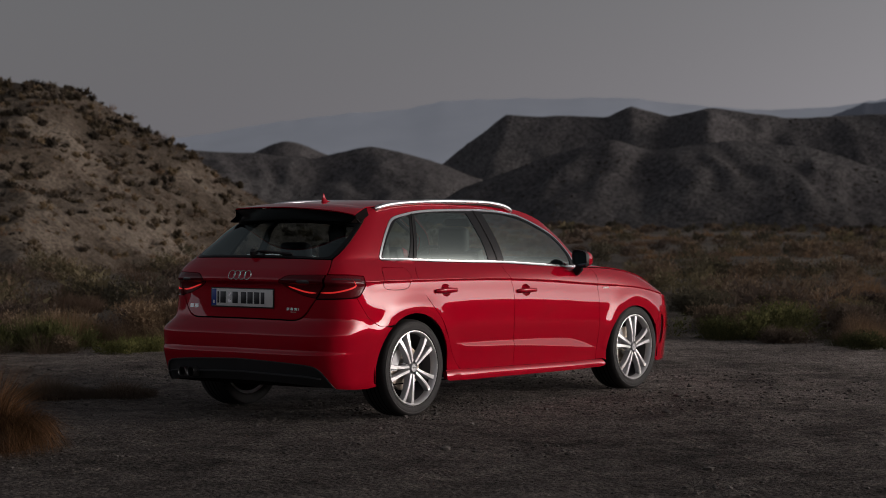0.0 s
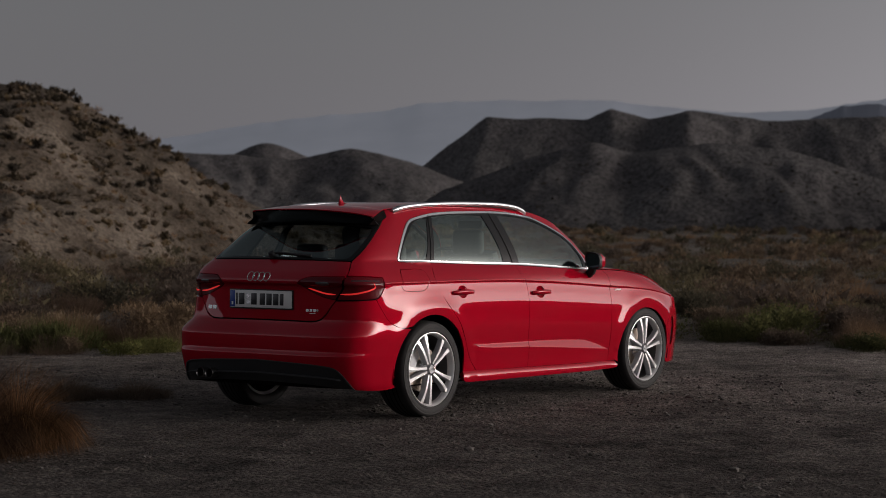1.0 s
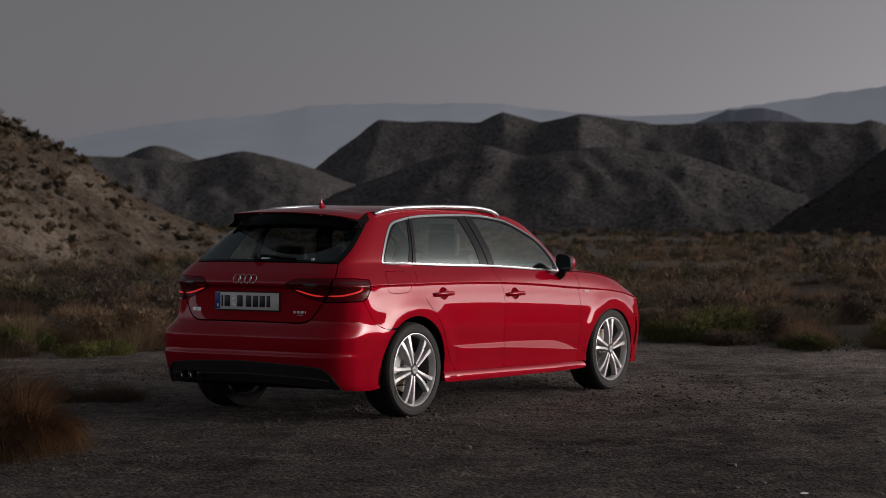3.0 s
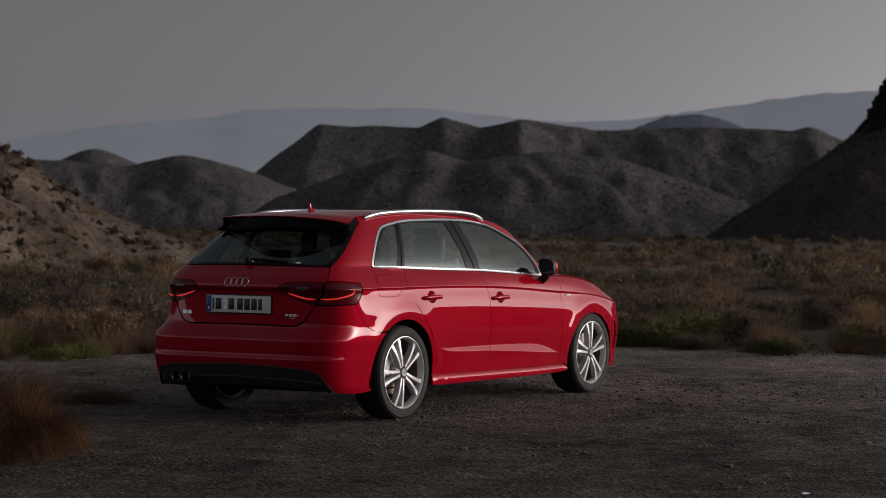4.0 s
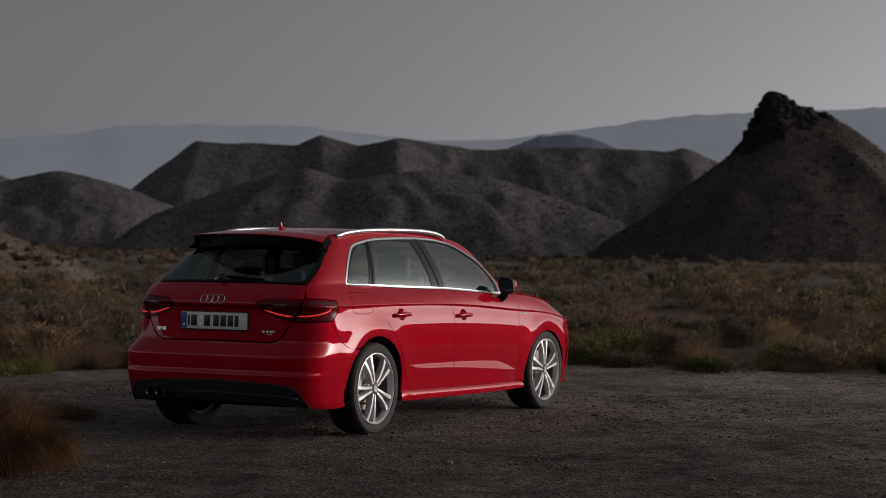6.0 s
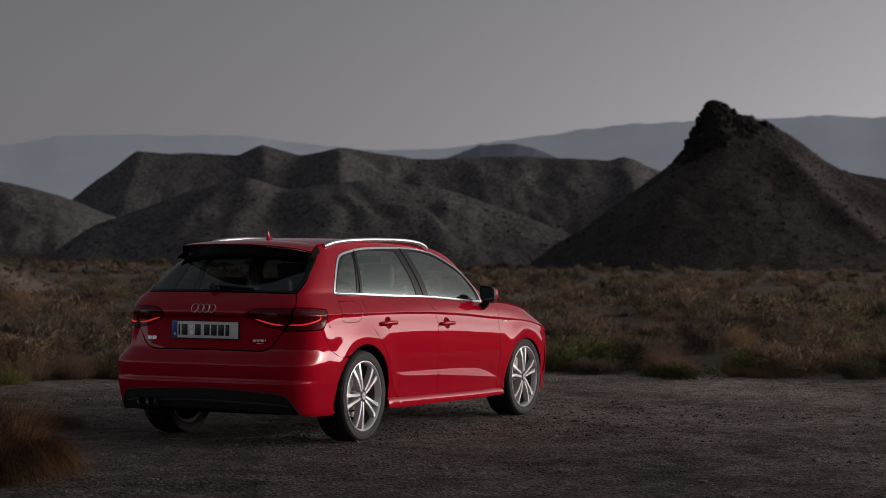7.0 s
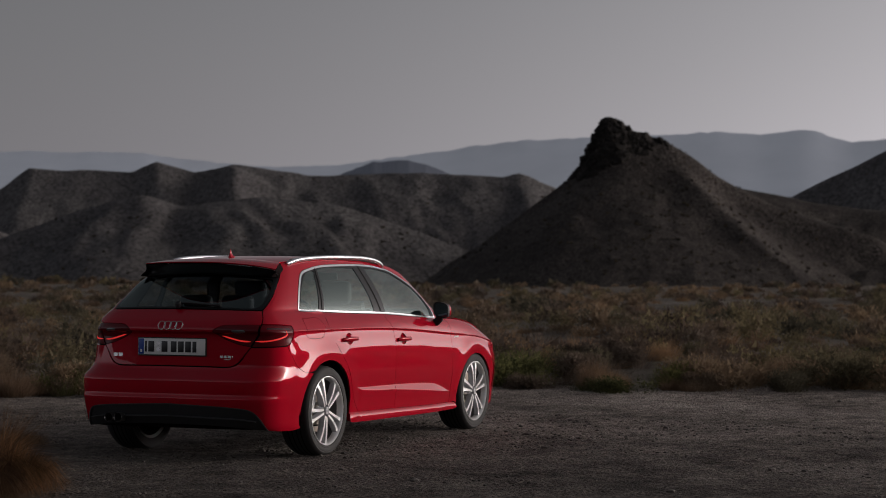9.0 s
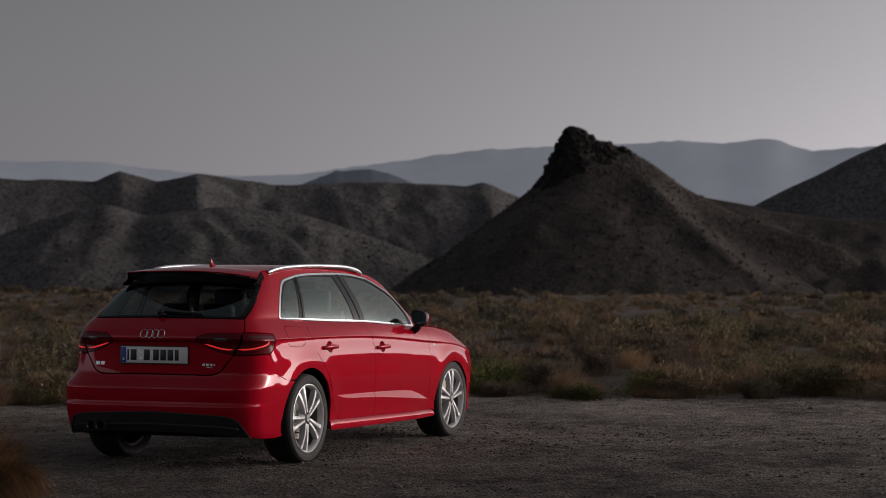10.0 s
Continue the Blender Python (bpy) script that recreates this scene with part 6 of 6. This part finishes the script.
for k, x, y, s, a, sx in ((5, 2.75, 6.0, 1.05, 20, .95), (5, 3.15, 5.05, .55, 80, 1.35), (5, 2.3, 6.35, .7, 140, 1.0), (0, 3.6, 5.6, 1.1, 10, 1.0), (1, 3.2, 6.2, 1.1, 50, 1.0), (2, 3.9, 5.4, 1.2, 70, 1.0),
                          (1, 1.6, 6.5, 1.0, 200, 1.0), (6, 8.75, 1.35, .95, 10, 1.15), (6, 8.3, 1.75, .6, 90, 1.1), (2, 2.55, 5.65, .55, 30, 1.2), (2, 2.05, 6.05, .6, 130, 1.2), (1, 8.72, .38, .85, 30, .9), (0, 8.35, -.10, .70, 60, 1.0), (1, 8.0, .12, .55, 120, .9), (2, 8.55, -1.0, .6, 20, 1.1), (3, 8.2, .95, .55, 70, 1.1), (4, 8.75, -1.9, .6, 110, 1.0), (6, 9.05, -.55, .7, 10, 1.0), (3, 9.3, -.9, 1.1, 10, 1.2),
                          (4, 9.6, -2.3, 1.1, 40, 1.2), (3, 9.4, -3.3, 1.15, 140, 1.2), (2, 9.3, .6, 1.0, 100, 1.1), (0, 9.9, -1.6, 1.0, 10, 1.0), (0, 4.3, 4.9, 1.0, 33, 1.0), (2, 5.0, 4.6, .9, 75, 1.1), (1, 5.7, 4.1, 1.0, 15, 1.0)):
    plant(k, x, y, s, a, "", sx)
# along the rim of the clearing
for i in range(84):
    az = -20 + 100 * RNG.rand()
    r = LOT_R + .1 + 7.4 * RNG.rand() ** 1.15 + .8 * math.sin(az * .21)
    x, y = LOT_X + r * math.cos(radians(az)), LOT_Y + r * math.sin(radians(az))
    plant(RNG.choice((0, 0, 1, 2, 2, 3, 3, 4, 6)), x, y, .42 + .6 * RNG.rand() ** 1.4, 360 * RNG.rand(), "", 1.0 + .5 * RNG.rand())

# a loose group on the bare soil behind the rim
rng = np.random.RandomState(8)
for i in range(26):
    x, y = rng.uniform(10.4, 15.0), rng.uniform(-2.2, 3.4)
    plant(int(rng.choice((0, 1, 2, 2, 3, 3, 4))), x, y, rng.uniform(.5, 1.0), rng.uniform(0, 360), "", rng.uniform(1.0, 1.5))

# the scrub of the plain, too much to count
SCRUB = {0: [], 1: [], 2: []}
LOW = {d: [[fan(g, .38, .42, w, .8) for _ in range(4)], [shrub(q, .46, .50, lf, 7, sl) for _ in range(5)], [shrub(q, .58, .62, lf, 8, sl) for _ in range(4)]]
       for d, g, q, w, lf, sl in ((0, 480, 950, .0044, .040, .23), (1, 340, 460, .008, .058, .25), (2, 100, 170, .018, .12, .27))}
LOW[3] = [[fan(70, .40, .42, .013, .8) for _ in range(5)], [shrub(100, .40, .46, .085, 3, .30, .65) for _ in range(6)], [shrub(110, .48, .52, .085, 3, .30, .65) for _ in range(6)]]


def scatter(lv, d0, d1, a0, a1, dens):
    """Plants over a stretch of the plain, in loose groups with bare sand between."""
    for _ in range(int(.5 * radians(a1 - a0) * (d1 ** 2 - d0 ** 2) * dens)):
        d, az = math.sqrt(d0 ** 2 + (d1 ** 2 - d0 ** 2) * RNG.rand()), radians(a0 + (a1 - a0) * RNG.rand())
        x, y = -11.3 + d * math.cos(az), -8.2 + d * math.sin(az)
        if math.hypot(x - LOT_X, y - LOT_Y) < LOT_R + 1.2:
            continue
        if fbm(np.array([x / 3.5]), np.array([y / 3.5]), 2, 6)[0] > .12 + .34 * RNG.rand():
            continue
        k = RNG.choice(3, p=(.36, .40, .24))
        V = LOW[lv][k][RNG.randint(len(LOW[lv][k]))]
        SCRUB[k].append(spin(V, 6.28 * RNG.rand(), .5 + .9 * RNG.rand() ** 1.7, x, y, float(ground_z(x, y)) - .03))


scatter(0, 19, 46, 8, 54, .52)
scatter(1, 25, 52, 8, 42, .30)
scatter(1, 46, 100, 8, 54, .34)
scatter(2, 100, 240, 8, 54, .14)
scatter(0, 24, 44, 36, 56, .30)
scatter(1, 44, 72, 36, 56, .26)
scatter(2, 16, 90, -60, 8, .10)
scatter(2, 16, 90, 54, 110, .10)
for k, nm, lab, mat in ((0, "dry_grass", "dry golden grass over the plain", M_GOLD), (1, "brown_scrub", "brown desert scrub over the plain", M_BROWN), (2, "olive_scrub", "olive desert scrub over the plain", M_OLIVE)):
    tagged(new(nm, blades_mesh(nm, SCRUB[k], mat, True)), lab, "scrub", kind="stuff")


def points_of(ob, low):
    co = np.empty(len(ob.data.vertices) * 3)
    ob.data.vertices.foreach_get("co", co)
    co = co.reshape(-1, 3)
    return co[co[:, 2] > low]


# shrubs on the sandy bank, closest along its crest
pick = points_of(bank, -.3)
chance = .42 + np.clip(pick[:, 2] / 6.0, 0, 1) ** 2 * 1.0
pick = pick[RNG.choice(len(pick), 9000, replace=False, p=chance / chance.sum())]
on_bank = {0: [], 1: [], 2: []}
for x, y, z in pick:
    dark = .12 + .26 * min(1, max(0, z) / 5)
    k = RNG.choice(3, p=(.58 - dark, .42, dark))
    V = LOW[3][k][RNG.randint(5)]
    on_bank[k].append(spin(V, 6.28 * RNG.rand(), .24 + (.46 + .05 * max(z, 0)) * RNG.rand() ** 2.6, x, y, z - .06))
for k, nm, lab, mat in ((0, "bank_grass", "dry grass tufts on the sandy bank", M_GOLD), (1, "bank_scrub", "brown shrubs on the sandy bank", M_BANK), (2, "bank_bushes", "dark bushes on the sandy bank", M_FARBUSH)):
    tagged(new(nm, blades_mesh(nm, on_bank[k], mat, True)), lab, "scrub", kind="stuff")

# sparse dark bushes on the bare hills
far_bush = [shrub(34, .42, .46, .085, 2, .30, .75) for _ in range(6)]
spots = []
for ob, low, n_ in HILLS:
    p = points_of(ob, low)
    p = p[p[:, 2] < p[:, 2].max() - 2.2]
    p = p[RNG.choice(len(p), min(int(n_ * .45), len(p)), replace=False)]
    w_ = fbm(p[:, 0] / 12, p[:, 1] / 12, 3, 2) + .35 * RNG.randn(len(p)) > -.05
    spots += [spin(far_bush[RNG.randint(6)], 6.28 * RNG.rand(), .30 + .50 * RNG.rand() ** 2, x, y, z - .07) for x, y, z in p[w_]]
tagged(new("hill_scrub", blades_mesh("hill_scrub", spots, M_HILLBUSH, True)), "dark desert bushes dotted over the hills", "scrub", kind="stuff")


# stones of the gravel
def stone_mat():
    m, n, l, b = nodes_of("gravel_stone")
    geo = n.new("ShaderNodeNewGeometry")
    tc = n.new("ShaderNodeTexCoord")
    c = ramp(n, l, geo.outputs["Random Per Island"], [(0.0, (0.055, 0.048, 0.043)), (0.5, (0.115, 0.102, 0.092)), (0.9, (0.155, 0.140, 0.128)), (1.0, (0.23, 0.21, 0.193))])
    nz = noise_tex(n, l, tc.outputs["Object"], 60, 4)
    mul = n.new("ShaderNodeMix")
    mul.data_type, mul.blend_type = "RGBA", "MULTIPLY"
    mul.inputs[0].default_value = 0.6
    l.new(c.outputs["Color"], mul.inputs[6])
    l.new(nz.outputs["Fac"], mul.inputs[7])
    l.new(mul.outputs[2], b.inputs["Base Color"])
    b.inputs["Roughness"].default_value = 0.85
    return m


M_STONE = stone_mat()
OCT_V = np.array([(1, 0, 0), (-1, 0, 0), (0, 1, 0), (0, -1, 0), (0, 0, 1), (0, 0, -1)], float)
OCT_F = np.array([(0, 2, 4), (2, 1, 4), (1, 3, 4), (3, 0, 4), (2, 0, 5), (1, 2, 5), (3, 1, 5), (0, 3, 5)])


def stones_mesh(name, xs, ys, sizes, fine=True):
    n = len(xs)
    ICO_V, ICO_F = (ROUND_V, ROUND_F) if fine else (OCT_V, OCT_F)
    V = ICO_V[None] * (sizes[:, None] * (.6 + .4 * RNG.rand(n, len(ICO_V))))[:, :, None]
    V = V * np.stack([.8 + .6 * RNG.rand(n), .8 + .6 * RNG.rand(n), .45 + .35 * RNG.rand(n)], 1)[:, None]
    V = V + np.stack([xs, ys, ground_z(xs, ys) + sizes * .12], 1)[:, None]
    F = (ICO_F[None] + (np.arange(n) * len(ICO_V))[:, None, None]).reshape(-1, 3)
    me = bpy.data.meshes.new(name)
    me.from_pydata(V.reshape(-1, 3).tolist(), [], F.tolist())
    me.materials.append(M_STONE)
    me.update()
    return me


N = 36000
d, az = np.sqrt(5.0 ** 2 + (23.0 ** 2 - 5.0 ** 2) * RNG.rand(N)), np.radians(2 + 56 * RNG.rand(N))
gx, gy = -11.3 + d * np.cos(az), -8.2 + d * np.sin(az)
clump = fbm(gx * 1.1, gy * 1.1, 3, 1)
keep = RNG.rand(N) < .55 + .8 * clump
gx, gy = gx[keep], gy[keep]
tagged(new("gravel", stones_mesh("gravel", gx, gy, .0035 + .007 * RNG.rand(len(gx)) ** 2.0, False)), "small grey stones strewn over the clearing", "gravel", kind="stuff")
N = 22000
d, az = np.sqrt(5.0 ** 2 + (18.0 ** 2 - 5.0 ** 2) * RNG.rand(N)), np.radians(2 + 56 * RNG.rand(N))
gx, gy = -11.3 + d * np.cos(az), -8.2 + d * np.sin(az)
keep = (RNG.rand(N) < .35 + 1.6 * fbm(gx * .6, gy * .6, 3, 4)) & (np.hypot(gx - LOT_X, gy - LOT_Y) < LOT_R + 1)
gx, gy = gx[keep], gy[keep]
tagged(new("earth_clods", stones_mesh("earth_clods", gx, gy, .006 + .015 * RNG.rand(len(gx)) ** 2.4)), "crumbly brown clods of earth on the gravel", "earth", kind="stuff")
for i in range(40):
    dd, aa = 6 + 14 * RNG.rand(), radians(8 + 44 * RNG.rand())
    x, y = (-1.34, -2.125) if i == 0 else (-11.3 + dd * math.cos(aa), -8.2 + dd * math.sin(aa))
    if i and -1.2 < x < 3.8 and -1.2 < y < 1.2:
        continue
    s = .034 if i == 0 else .016 + .022 * RNG.rand()
    ob = new("stone", stones_mesh("stone", np.zeros(1), np.zeros(1), np.array([s])))
    ob.matrix_basis = pose(x, y, float(ground_z(x, y)) - float(ground_z(0, 0)), 0, 0, 360 * RNG.rand())
    tagged(ob, "pale grey stone lying on the gravel", "stone", "stones on the gravel")

# straw blown over the gravel
n_s = 2600
sd, sa = np.abs(RNG.randn(n_s)) * 1.9, RNG.rand(n_s) * 2 * math.pi
sx, sy = -3.0 + sd * np.cos(sa) * 1.5, -.2 + sd * np.sin(sa)
half = n_s // 2
sx[:half], sy[:half] = -9 + 14 * RNG.rand(half), -5.5 + 6 * RNG.rand(half)
sz = ground_z(sx, sy) + .006
turn_s, len_s = RNG.rand(n_s) * 2 * math.pi, .015 + .05 * RNG.rand(n_s) ** 2
dx, dy = np.cos(turn_s) * len_s, np.sin(turn_s) * len_s
P = np.stack([sx, sy, sz], 1)
W = np.stack([-np.sin(turn_s), np.cos(turn_s), np.zeros(n_s)], 1) * .0016
straw = np.stack([P - W, P + W, P + np.stack([dx, dy, .012 * RNG.rand(n_s)], 1)], 1)
tagged(new("straw", blades_mesh("straw", straw, M_CLUMP)), "thin dry straw scattered over the gravel", "straw", kind="stuff")
